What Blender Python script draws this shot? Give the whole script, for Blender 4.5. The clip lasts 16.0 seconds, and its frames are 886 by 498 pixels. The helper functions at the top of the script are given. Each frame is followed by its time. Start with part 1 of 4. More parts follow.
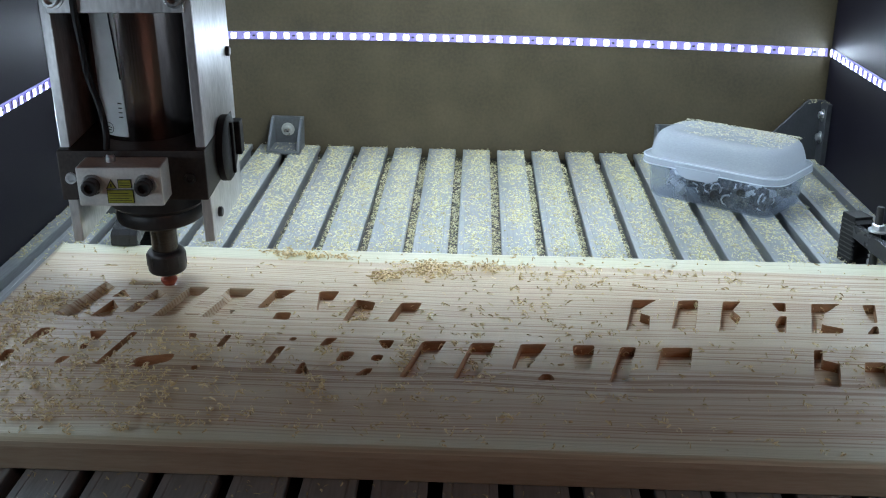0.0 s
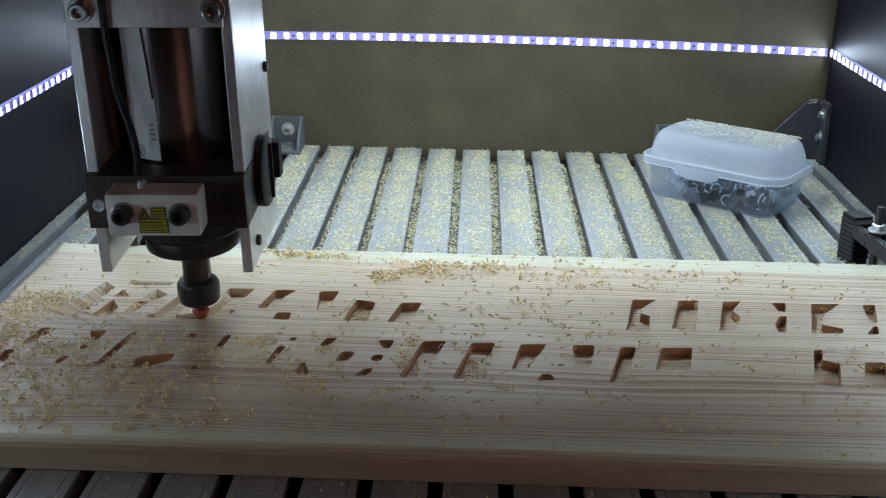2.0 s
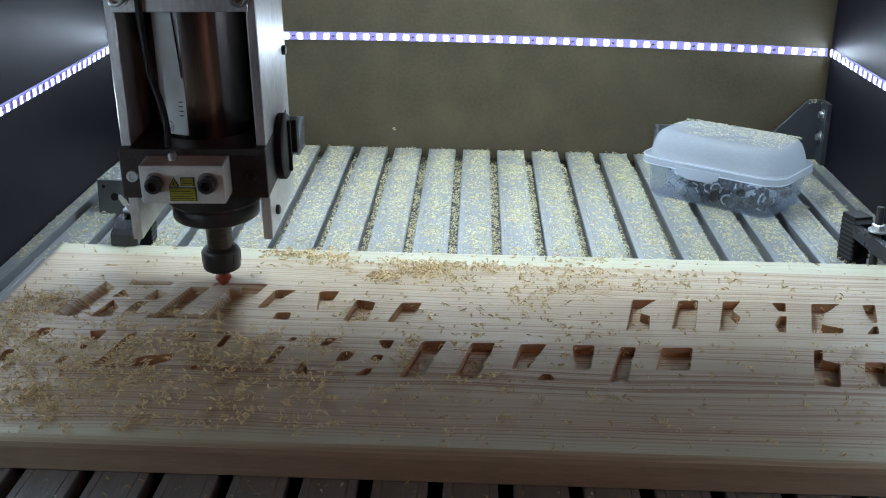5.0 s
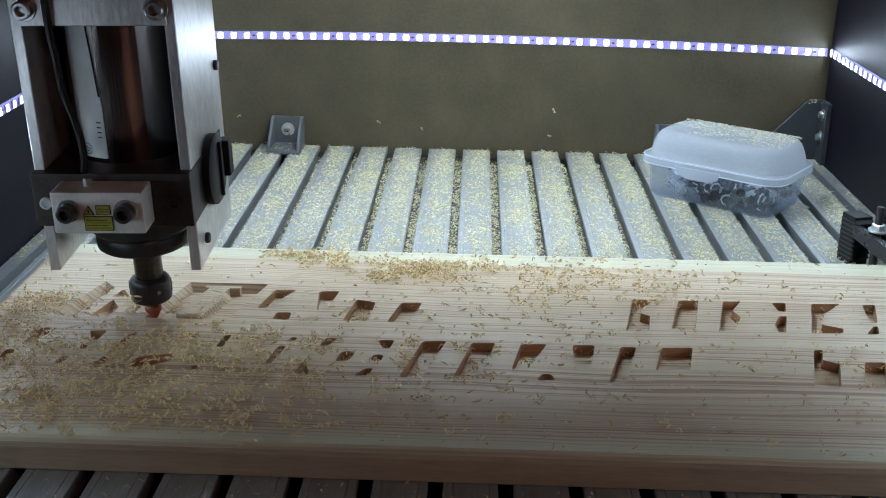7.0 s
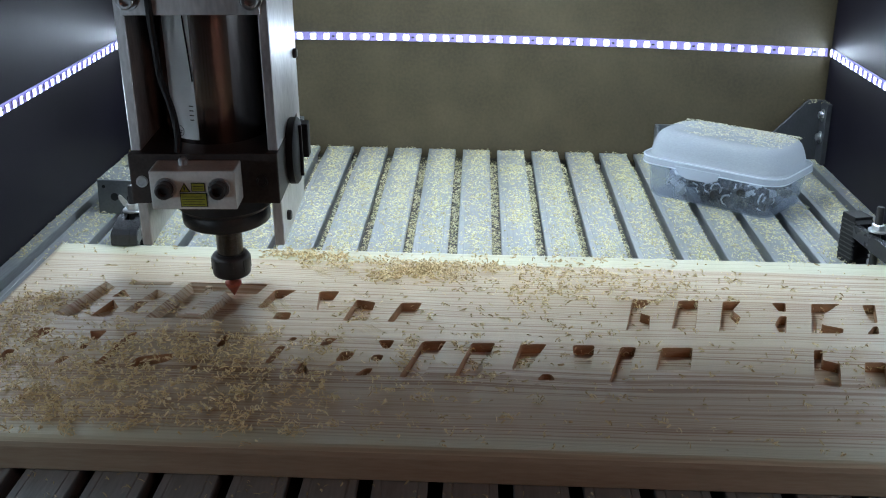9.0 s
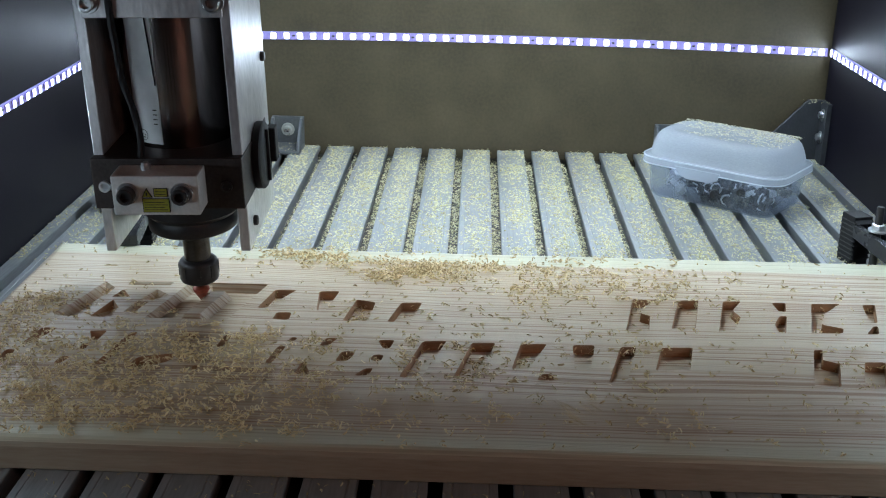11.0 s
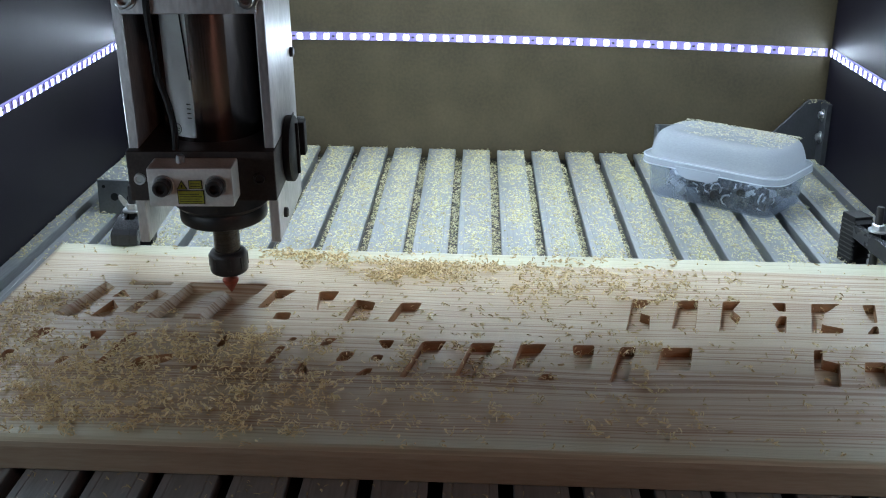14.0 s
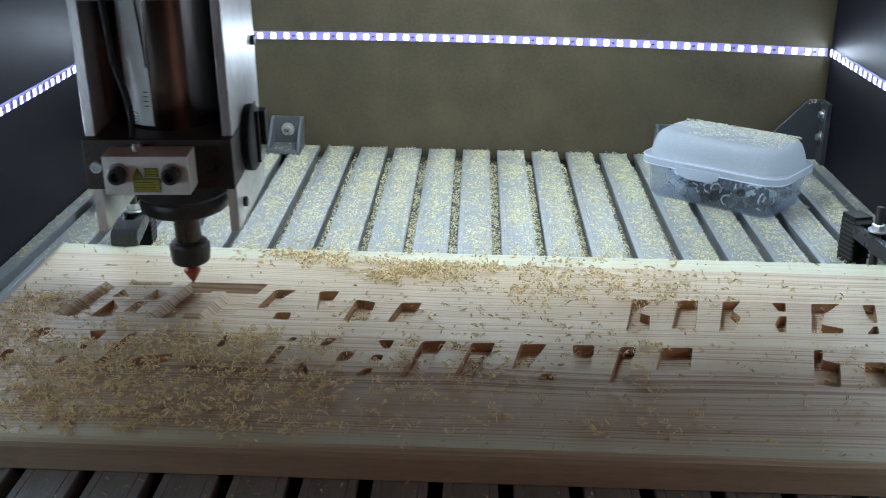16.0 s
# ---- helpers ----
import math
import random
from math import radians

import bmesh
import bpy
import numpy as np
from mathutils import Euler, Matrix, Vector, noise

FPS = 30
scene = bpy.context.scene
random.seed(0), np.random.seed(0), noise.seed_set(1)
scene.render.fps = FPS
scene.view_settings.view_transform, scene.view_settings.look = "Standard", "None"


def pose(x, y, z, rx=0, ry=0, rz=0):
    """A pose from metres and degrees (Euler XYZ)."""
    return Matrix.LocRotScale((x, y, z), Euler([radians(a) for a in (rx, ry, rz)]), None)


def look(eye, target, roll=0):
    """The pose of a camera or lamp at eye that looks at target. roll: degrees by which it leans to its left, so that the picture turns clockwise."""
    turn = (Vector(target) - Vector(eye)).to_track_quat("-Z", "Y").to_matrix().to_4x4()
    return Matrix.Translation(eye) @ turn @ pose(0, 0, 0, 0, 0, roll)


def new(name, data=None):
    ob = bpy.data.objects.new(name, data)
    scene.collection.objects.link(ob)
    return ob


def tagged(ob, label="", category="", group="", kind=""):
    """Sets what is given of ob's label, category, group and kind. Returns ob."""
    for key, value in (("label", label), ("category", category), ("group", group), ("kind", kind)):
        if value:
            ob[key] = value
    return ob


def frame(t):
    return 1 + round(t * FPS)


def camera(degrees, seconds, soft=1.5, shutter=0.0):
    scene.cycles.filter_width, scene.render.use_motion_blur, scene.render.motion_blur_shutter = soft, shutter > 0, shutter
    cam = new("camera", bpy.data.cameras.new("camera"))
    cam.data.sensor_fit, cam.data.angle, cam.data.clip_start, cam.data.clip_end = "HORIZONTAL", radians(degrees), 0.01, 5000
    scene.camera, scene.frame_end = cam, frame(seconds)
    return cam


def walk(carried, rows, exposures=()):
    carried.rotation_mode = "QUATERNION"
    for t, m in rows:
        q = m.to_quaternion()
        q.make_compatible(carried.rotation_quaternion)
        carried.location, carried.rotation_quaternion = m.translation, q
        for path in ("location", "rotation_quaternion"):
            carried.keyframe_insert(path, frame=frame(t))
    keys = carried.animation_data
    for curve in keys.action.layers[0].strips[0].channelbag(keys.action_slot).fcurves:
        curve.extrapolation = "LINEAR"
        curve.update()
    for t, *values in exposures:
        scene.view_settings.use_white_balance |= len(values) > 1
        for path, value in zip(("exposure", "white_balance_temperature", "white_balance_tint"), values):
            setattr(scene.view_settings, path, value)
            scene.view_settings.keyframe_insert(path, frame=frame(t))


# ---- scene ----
cam = camera(42.15, 16.0, soft=1.05, shutter=0.32)
EYE = (0.0128, -0.8488, 0.3816)
VIEW = look(EYE, (0.0128 - 0.02358, -0.8488 + 0.94088, 0.3816 - 0.33793), 1.138)
walk(cam, [(0.0, VIEW), (16.0, VIEW)], exposures=[(0.0, 0.0), (1.0, 0.0), (2.0, -0.07), (3.6, -0.07), (4.2, 0.0), (7.5, 0.0), (7.9, -0.15), (8.2, -0.12), (8.7, 0.0), (16.0, 0.0)])

# ---- world: a closed workshop, lit by cabinet strips, cabinet lamp and added warm fill ----
world = bpy.data.worlds.new("workshop_dark")
scene.world = world
world.use_nodes = True
world.node_tree.nodes["Background"].inputs[0].default_value = (0.5, 0.55, 0.65, 1)
world.node_tree.nodes["Background"].inputs[1].default_value = 0.05
LED_POWER = 96.0
LAMP_POWER = 112.0
FRONT_FILL_POWER = 37.0

# ---- main sizes (metres) ----
PITCH, SLAT = 0.044, 0.0345
X_LEFT, X_RIGHT, Y_BACK, Y_FRONT = -0.4218, 0.4558, 0.600, -0.46
Z_STRIP = 0.1375
TOP = 0.022
DEPTH = 0.0075
BX0, BX1, BY0, BY1 = -0.367, 0.445, -0.2205, 0.1440
SKEW = 0.005        # the rear edge runs slightly out of parallel


# ---- materials ----
def mat(name, base, rough=0.5, metal=0.0, var=0.15, scale=30.0, bump=0.1, fine=400.0, stretch=(1, 1, 1), spec=0.5, rvar=0.1, second=None):
    m = bpy.data.materials.new(name)
    m.use_nodes = True
    nt = m.node_tree
    b = nt.nodes["Principled BSDF"]
    L = nt.links.new
    tc = nt.nodes.new("ShaderNodeTexCoord")
    mp = nt.nodes.new("ShaderNodeMapping")
    mp.inputs["Scale"].default_value = stretch
    L(tc.outputs["Object"], mp.inputs["Vector"])
    n1 = nt.nodes.new("ShaderNodeTexNoise")
    n1.inputs["Scale"].default_value = scale
    n1.inputs["Detail"].default_value = 5
    n2 = nt.nodes.new("ShaderNodeTexNoise")
    n2.inputs["Scale"].default_value = fine
    n2.inputs["Detail"].default_value = 3
    L(mp.outputs[0], n1.inputs["Vector"])
    L(mp.outputs[0], n2.inputs["Vector"])
    ramp = nt.nodes.new("ShaderNodeValToRGB")
    c2 = second or tuple(c * (1 - 2 * var) for c in base)
    ramp.color_ramp.elements[0].color = (*c2, 1)
    ramp.color_ramp.elements[1].color = (*[min(1, c * (1 + var)) for c in base], 1)
    ramp.color_ramp.elements[0].position, ramp.color_ramp.elements[1].position = 0.3, 0.7
    mix = nt.nodes.new("ShaderNodeMath")
    mix.operation = "MULTIPLY_ADD"
    mix.inputs[1].default_value = 0.35
    L(n2.outputs["Fac"], mix.inputs[0])
    sc = nt.nodes.new("ShaderNodeMath")
    sc.operation = "MULTIPLY"
    sc.inputs[1].default_value = 0.65
    L(n1.outputs["Fac"], sc.inputs[0])
    L(sc.outputs[0], mix.inputs[2])
    L(mix.outputs[0], ramp.inputs[0])
    L(ramp.outputs[0], b.inputs["Base Color"])
    mr = nt.nodes.new("ShaderNodeMapRange")
    mr.inputs["To Min"].default_value = max(0.02, rough - rvar)
    mr.inputs["To Max"].default_value = min(1, rough + rvar)
    L(n1.outputs["Fac"], mr.inputs["Value"])
    L(mr.outputs[0], b.inputs["Roughness"])
    b.inputs["Metallic"].default_value = metal
    b.inputs["Specular IOR Level"].default_value = spec
    if bump:
        bp = nt.nodes.new("ShaderNodeBump")
        bp.inputs["Strength"].default_value = bump
        bp.inputs["Distance"].default_value = 0.001
        L(n2.outputs["Fac"], bp.inputs["Height"])
        L(bp.outputs[0], b.inputs["Normal"])
    return m


def glow_mat(name, color, strength):
    m = bpy.data.materials.new(name)
    m.use_nodes = True
    b = m.node_tree.nodes["Principled BSDF"]
    b.inputs["Base Color"].default_value = (0.8, 0.8, 0.8, 1)
    b.inputs["Emission Color"].default_value = (*color, 1)
    b.inputs["Emission Strength"].default_value = strength
    return m


def pine_mat():
    """Planed pine: growth rings run along x and rise gently in z, so cut ends show stripes."""
    m = bpy.data.materials.new("pine")
    m.use_nodes = True
    nt = m.node_tree
    L = nt.links.new
    b = nt.nodes["Principled BSDF"]
    tc = nt.nodes.new("ShaderNodeTexCoord")
    warp = nt.nodes.new("ShaderNodeTexNoise")
    wm = nt.nodes.new("ShaderNodeMapping")
    wm.inputs["Scale"].default_value = (1.3, 7.0, 5.0)
    L(tc.outputs["Object"], wm.inputs["Vector"])
    L(wm.outputs[0], warp.inputs["Vector"])
    warp.inputs["Scale"].default_value = 1.0
    warp.inputs["Detail"].default_value = 2.0
    add = nt.nodes.new("ShaderNodeVectorMath")
    add.operation = "MULTIPLY_ADD"
    add.inputs[1].default_value = (0.0, 0.03, 0.02)
    L(warp.outputs["Color"], add.inputs[0])
    L(tc.outputs["Object"], add.inputs[2])
    # smaller waves, as round hidden knots
    wave = nt.nodes.new("ShaderNodeTexNoise")
    vm = nt.nodes.new("ShaderNodeMapping")
    vm.inputs["Scale"].default_value = (9.0, 16.0, 12.0)
    L(tc.outputs["Object"], vm.inputs["Vector"])
    L(vm.outputs[0], wave.inputs["Vector"])
    wave.inputs["Scale"].default_value = 1.0
    wave.inputs["Detail"].default_value = 1.5
    add2 = nt.nodes.new("ShaderNodeVectorMath")
    add2.operation = "MULTIPLY_ADD"
    add2.inputs[1].default_value = (0.0, 0.009, 0.006)
    L(wave.outputs["Color"], add2.inputs[0])
    L(add.outputs[0], add2.inputs[2])
    rot = nt.nodes.new("ShaderNodeMapping")
    rot.inputs["Rotation"].default_value = (radians(-30), 0, 0)
    L(add2.outputs[0], rot.inputs["Vector"])
    # rings of uneven width: noise that varies across the grain only
    rm = nt.nodes.new("ShaderNodeMapping")
    rm.inputs["Scale"].default_value = (0.8, 460.0, 460.0)
    L(rot.outputs[0], rm.inputs["Vector"])
    rings = nt.nodes.new("ShaderNodeTexNoise")
    rings.inputs["Scale"].default_value = 1.0
    rings.inputs["Detail"].default_value = 1.2
    rings.inputs["Roughness"].default_value = 0.6
    flat = nt.nodes.new("ShaderNodeVectorMath")
    flat.operation = "MULTIPLY"
    flat.inputs[1].default_value = (1, 1, 0.02)
    L(rm.outputs[0], flat.inputs[0])
    L(flat.outputs[0], rings.inputs["Vector"])
    ramp = nt.nodes.new("ShaderNodeValToRGB")
    e = ramp.color_ramp.elements
    e[0].position, e[0].color = 0.34, (0.39, 0.24, 0.135, 1)
    e[1].position, e[1].color = 0.58, (0.71, 0.60, 0.435, 1)
    mid = ramp.color_ramp.elements.new(0.45)
    mid.color = (0.61, 0.465, 0.315, 1)
    L(rings.outputs["Fac"], ramp.inputs[0])
    fib = nt.nodes.new("ShaderNodeTexNoise")
    fm = nt.nodes.new("ShaderNodeMapping")
    fm.inputs["Scale"].default_value = (25, 900, 900)
    L(tc.outputs["Object"], fm.inputs["Vector"])
    L(fm.outputs[0], fib.inputs["Vector"])
    fib.inputs["Scale"].default_value = 1.0
    fib.inputs["Detail"].default_value = 3
    big = nt.nodes.new("ShaderNodeTexNoise")
    bm_ = nt.nodes.new("ShaderNodeMapping")
    bm_.inputs["Scale"].default_value = (2.5, 14, 14)
    L(tc.outputs["Object"], bm_.inputs["Vector"])
    L(bm_.outputs[0], big.inputs["Vector"])
    big.inputs["Scale"].default_value = 1.0
    mul = nt.nodes.new("ShaderNodeMix")
    mul.data_type, mul.blend_type = "RGBA", "MULTIPLY"
    mul.inputs["Factor"].default_value = 0.28
    L(ramp.outputs[0], mul.inputs["A"])
    r2 = nt.nodes.new("ShaderNodeValToRGB")
    r2.color_ramp.elements[0].position, r2.color_ramp.elements[0].color = 0.3, (0.62, 0.52, 0.45, 1)
    r2.color_ramp.elements[1].position, r2.color_ramp.elements[1].color = 0.62, (1, 1, 1, 1)
    L(big.outputs["Fac"], r2.inputs[0])
    L(r2.outputs[0], mul.inputs["B"])
    mul2 = nt.nodes.new("ShaderNodeMix")
    mul2.data_type, mul2.blend_type = "RGBA", "MULTIPLY"
    mul2.inputs["Factor"].default_value = 0.35
    L(mul.outputs["Result"], mul2.inputs["A"])
    L(fib.outputs["Fac"], mul2.inputs["B"])
    # greenish sapwood along the front and rear edges, with uneven borders
    sep = nt.nodes.new("ShaderNodeSeparateXYZ")
    L(add.outputs[0], sep.inputs[0])
    sap = nt.nodes.new("ShaderNodeMapRange")
    sap.inputs["From Min"].default_value, sap.inputs["From Max"].default_value = BY0 + 0.047, BY0 + 0.030
    L(sep.outputs["Y"], sap.inputs["Value"])
    tint = nt.nodes.new("ShaderNodeMix")
    tint.data_type, tint.blend_type = "RGBA", "MIX"
    tint.inputs["B"].default_value = (0.60, 0.62, 0.46, 1)
    half = nt.nodes.new("ShaderNodeMath")
    half.operation = "MULTIPLY"
    half.inputs[1].default_value = 0.65
    rear = nt.nodes.new("ShaderNodeMapRange")
    rear.inputs["From Min"].default_value, rear.inputs["From Max"].default_value = BY1 - 0.018, BY1 - 0.013
    L(sep.outputs["Y"], rear.inputs["Value"])
    both = nt.nodes.new("ShaderNodeMath")
    both.operation = "MAXIMUM"
    L(sap.outputs[0], both.inputs[0])
    L(rear.outputs[0], both.inputs[1])
    L(both.outputs[0], half.inputs[0])
    L(half.outputs[0], tint.inputs["Factor"])
    L(mul2.outputs["Result"], tint.inputs["A"])
    L(tint.outputs["Result"], b.inputs["Base Color"])
    b.inputs["Roughness"].default_value = 0.32
    b.inputs["Specular IOR Level"].default_value = 0.5
    bp = nt.nodes.new("ShaderNodeBump")
    bp.inputs["Strength"].default_value = 0.4
    bp.inputs["Distance"].default_value = 0.0006
    L(fib.outputs["Fac"], bp.inputs["Height"])
    L(bp.outputs[0], b.inputs["Normal"])
    return m


def chip_mat(name, dark, mean, pale):
    m = bpy.data.materials.new(name)
    m.use_nodes = True
    nt = m.node_tree
    b = nt.nodes["Principled BSDF"]
    geo = nt.nodes.new("ShaderNodeNewGeometry")
    ramp = nt.nodes.new("ShaderNodeValToRGB")
    e = ramp.color_ramp.elements
    e[0].color, e[1].color = (*dark, 1), (*pale, 1)
    mid = e.new(0.35)
    mid.color = (*mean, 1)
    nt.links.new(geo.outputs["Random Per Island"], ramp.inputs[0])
    nt.links.new(ramp.outputs[0], b.inputs["Base Color"])
    b.inputs["Roughness"].default_value = 0.7
    # thin wood lets some light through
    thin = nt.nodes.new("ShaderNodeBsdfTranslucent")
    nt.links.new(ramp.outputs[0], thin.inputs[0])
    blend = nt.nodes.new("ShaderNodeMixShader")
    blend.inputs[0].default_value = 0.30
    nt.links.new(b.outputs[0], blend.inputs[1])
    nt.links.new(thin.outputs[0], blend.inputs[2])
    nt.links.new(blend.outputs[0], nt.nodes["Material Output"].inputs["Surface"])
    return m


def frosted_mat(name, clear):
    m = bpy.data.materials.new(name)
    m.use_nodes = True
    nt = m.node_tree
    L = nt.links.new
    b = nt.nodes["Principled BSDF"]
    b.inputs["Base Color"].default_value = (0.66, 0.69, 0.73, 1)
    b.inputs["Roughness"].default_value = 0.24
    trans = nt.nodes.new("ShaderNodeBsdfTransparent")
    trans.inputs[0].default_value = (0.90, 0.93, 0.97, 1)
    tl = nt.nodes.new("ShaderNodeBsdfTranslucent")
    tl.inputs[0].default_value = (0.78, 0.81, 0.85, 1)
    noise_ = nt.nodes.new("ShaderNodeTexNoise")
    noise_.inputs["Scale"].default_value = 60
    mr = nt.nodes.new("ShaderNodeMapRange")
    mr.inputs["To Min"].default_value, mr.inputs["To Max"].default_value = clear - 0.08, clear + 0.08
    L(noise_.outputs["Fac"], mr.inputs["Value"])
    m1, m2 = nt.nodes.new("ShaderNodeMixShader"), nt.nodes.new("ShaderNodeMixShader")
    m1.inputs[0].default_value = 0.58
    L(b.outputs[0], m1.inputs[1])
    L(tl.outputs[0], m1.inputs[2])
    L(mr.outputs[0], m2.inputs[0])
    L(m1.outputs[0], m2.inputs[1])
    L(trans.outputs[0], m2.inputs[2])
    L(m2.outputs[0], nt.nodes["Material Output"].inputs["Surface"])
    return m


PINE = pine_mat()
# cut end grain, with the pockets' shade darkened into its colour
SHADED_WALL = mat("shaded_cut_wall", (0.46, 0.285, 0.165), 0.6, 0.0, 0.18, 40, 0.2, 500, (0.4, 1, 3), spec=0.3, second=(0.27, 0.145, 0.075))
SAWN = mat("sawn_pine_edge", (0.46, 0.45, 0.34), 0.75, 0.0, 0.10, 22, 0.25, 240, (0.25, 1, 2.2), spec=0.25, second=(0.36, 0.30, 0.215))
# CHIP and TAN: one wood, toned apart for lit bed and shaded board
CHIP = chip_mat("lit_tone_shaving", (0.46, 0.40, 0.22), (0.72, 0.66, 0.39), (0.87, 0.83, 0.59))
DUST = chip_mat("fine_wood_dust", (0.38, 0.34, 0.24), (0.58, 0.54, 0.39), (0.72, 0.69, 0.54))
TAN = chip_mat("shade_tone_shaving", (0.48, 0.35, 0.19), (0.74, 0.59, 0.33), (0.86, 0.75, 0.49))
FROST, TUB = frosted_mat("frosted_lid_plastic", 0.51), frosted_mat("clear_tub_plastic", 0.82)
RIM = frosted_mat("milky_rim_plastic", 0.15)
ALU_BED = mat("anodised_aluminium", (0.42, 0.44, 0.455), 0.40, 0.72, 0.18, 26, 0.18, 500, (1, 0.10, 1))
ALU_PLATE = mat("milled_aluminium", (0.76, 0.76, 0.77), 0.36, 0.65, 0.2, 25, 0.15, 350, (1, 1, 0.35), rvar=0.15)
STEEL = mat("zinc_steel", (0.62, 0.63, 0.64), 0.30, 0.95, 0.12, 60, 0.1)
GUSSET = mat("dark_grey_cast_zinc", (0.062, 0.066, 0.073), 0.5, 0.5, 0.15, 40, 0.15)
GALV = mat("cast_zinc", (0.15, 0.16, 0.17), 0.45, 0.6, 0.15, 40, 0.15)
CHROME = mat("turned_steel", (0.34, 0.30, 0.29), 0.16, 1.0, 0.08, 14, 0.0, 200, (1, 1, 0.3), rvar=0.03)
CHROME_B = CHROME.node_tree.nodes["Principled BSDF"]
CHROME_T = CHROME.node_tree.nodes.new("ShaderNodeTangent")
CHROME_T.direction_type, CHROME_T.axis = "RADIAL", "Z"
CHROME.node_tree.links.new(CHROME_T.outputs[0], CHROME_B.inputs["Tangent"])
CHROME_B.inputs["Anisotropic"].default_value = 0.96
CHROME_B.inputs["Anisotropic Rotation"].default_value = 0.25
DARKSTEEL = mat("blackened_steel", (0.032, 0.030, 0.031), 0.40, 0.1, 0.2, 40, 0.1)
BARMET = mat("black_oxide_steel", (0.028, 0.028, 0.031), 0.27, 0.35, 0.2, 40, 0.1, second=(0.05, 0.05, 0.055))
CLAMPMET = mat("dark_clamp_metal", (0.060, 0.050, 0.047), 0.5, 0.5, 0.25, 30, 0.15)
WHITEMET = mat("worn_white_block", (0.68, 0.70, 0.68), 0.45, 0.05, 0.12, 60, 0.12)
ZINC = mat("bright_zinc_plating", (0.72, 0.74, 0.77), 0.35, 0.45, 0.1, 60, 0.1)
BLACK = mat("black_plastic", (0.012, 0.012, 0.013), 0.55, 0.0, 0.2, 50, 0.15, spec=0.25)
NUTMET = mat("collet_nut_steel", (0.035, 0.032, 0.033), 0.38, 0.25, 0.15, 60, 0.05)
SHANKMET = mat("spindle_shaft_steel", (0.085, 0.08, 0.08), 0.22, 0.95, 0.15, 80, 0.03, stretch=(1, 1, 8))
BITRED = mat("red_coated_cutter", (0.42, 0.095, 0.055), 0.35, 0.15, 0.2, 200, 0.05)
MDF = mat("brown_hardboard", (0.071, 0.056, 0.030), 0.55, 0.0, 0.20, 17, 0.25, 260, second=(0.040, 0.030, 0.015))
LAMINATE = mat("dark_film_faced_panel", (0.006, 0.005, 0.009), 0.45, 0.0, 0.25, 8, 0.06, 700, spec=0.15, rvar=0.06)
LAMINATE.node_tree.nodes["Principled BSDF"].inputs["Specular Tint"].default_value = (0.90, 0.84, 1.0, 1)
# violet light between the diodes is put into the tape's colour
TAPE = mat("led_tape_violet_lit", (0.40, 0.33, 0.72), 0.5, 0.0, 0.05, 60, 0.0)
YELLOW = mat("warning_yellow", (0.33, 0.34, 0.035), 0.5, 0.0, 0.1, 200, 0.0)
INK = mat("label_ink", (0.03, 0.03, 0.02), 0.6, 0.0, 0.1, 200, 0.0)
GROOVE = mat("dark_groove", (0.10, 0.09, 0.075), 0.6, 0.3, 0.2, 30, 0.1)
PLASTER = mat("grey_workshop_wall", (0.14, 0.135, 0.13), 0.85, 0.0, 0.1, 3, 0.1, 60)
CONCRETE = mat("concrete_floor", (0.13, 0.125, 0.12), 0.8, 0.0, 0.15, 4, 0.2, 60)
FOIL = mat("silver_foil", (0.97, 0.99, 0.97), 0.36, 1.0, 0.08, 60, 0.5, 2600, rvar=0.1)
FOIL_B = FOIL.node_tree.nodes["Principled BSDF"]
FOIL_T = FOIL.node_tree.nodes.new("ShaderNodeTangent")
FOIL_T.direction_type, FOIL_T.axis = "RADIAL", "Z"
FOIL.node_tree.links.new(FOIL_T.outputs[0], FOIL_B.inputs["Tangent"])
FOIL_B.inputs["Anisotropic"].default_value = 0.9
FOIL_B.inputs["Anisotropic Rotation"].default_value = 0.25
LAMP_GLOW = glow_mat("lamp_diffuser_glow", (0.77, 0.955, 1.125), LAMP_POWER)
FRONT_FILL_GLOW = glow_mat("warm_front_fill_glow", (1.0, 0.48, 0.35), FRONT_FILL_POWER)
LED_GLOW = glow_mat("led_glow", (0.77, 0.955, 1.125), LED_POWER)


# ---- building helpers ----
def empty(name, m=Matrix(), **tags):
    ob = new(name)
    ob.empty_display_size = 0.01
    ob.matrix_basis = m
    return tagged(ob, **tags)


def link_bm(name, bm, material, parent=None, label="", smooth=False):
    me = bpy.data.meshes.new(name)
    bmesh.ops.recalc_face_normals(bm, faces=bm.faces)
    bm.to_mesh(me)
    bm.free()
    if smooth:
        for p in me.polygons:
            p.use_smooth = True
        me.set_sharp_from_angle(angle=radians(38))
    me.materials.append(material)
    ob = new(name, me)
    if parent:
        ob.parent = parent
    if label:
        ob["label"] = label
    return ob


def part(name, bm, material, parent, label="", smooth=False):
    return link_bm(name, bm, material, parent, label, smooth)


def box(x0, x1, y0, y1, z0, z1, bevel=0.0, bm=None, seg=2):
    own = bmesh.new()
    bmesh.ops.create_cube(own, size=1.0, matrix=Matrix.Translation(((x0 + x1) / 2, (y0 + y1) / 2, (z0 + z1) / 2)) @ Matrix.Diagonal((x1 - x0, y1 - y0, z1 - z0, 1)))
    if bevel:
        bmesh.ops.bevel(own, geom=own.edges[:], offset=bevel, segments=seg, affect="EDGES", profile=0.6)
    return own if bm is None else merge(bm, own)


def merge(bm, other):
    me = bpy.data.meshes.new("tmp")
    other.to_mesh(me)
    other.free()
    bm.from_mesh(me)
    bpy.data.meshes.remove(me)
    return bm


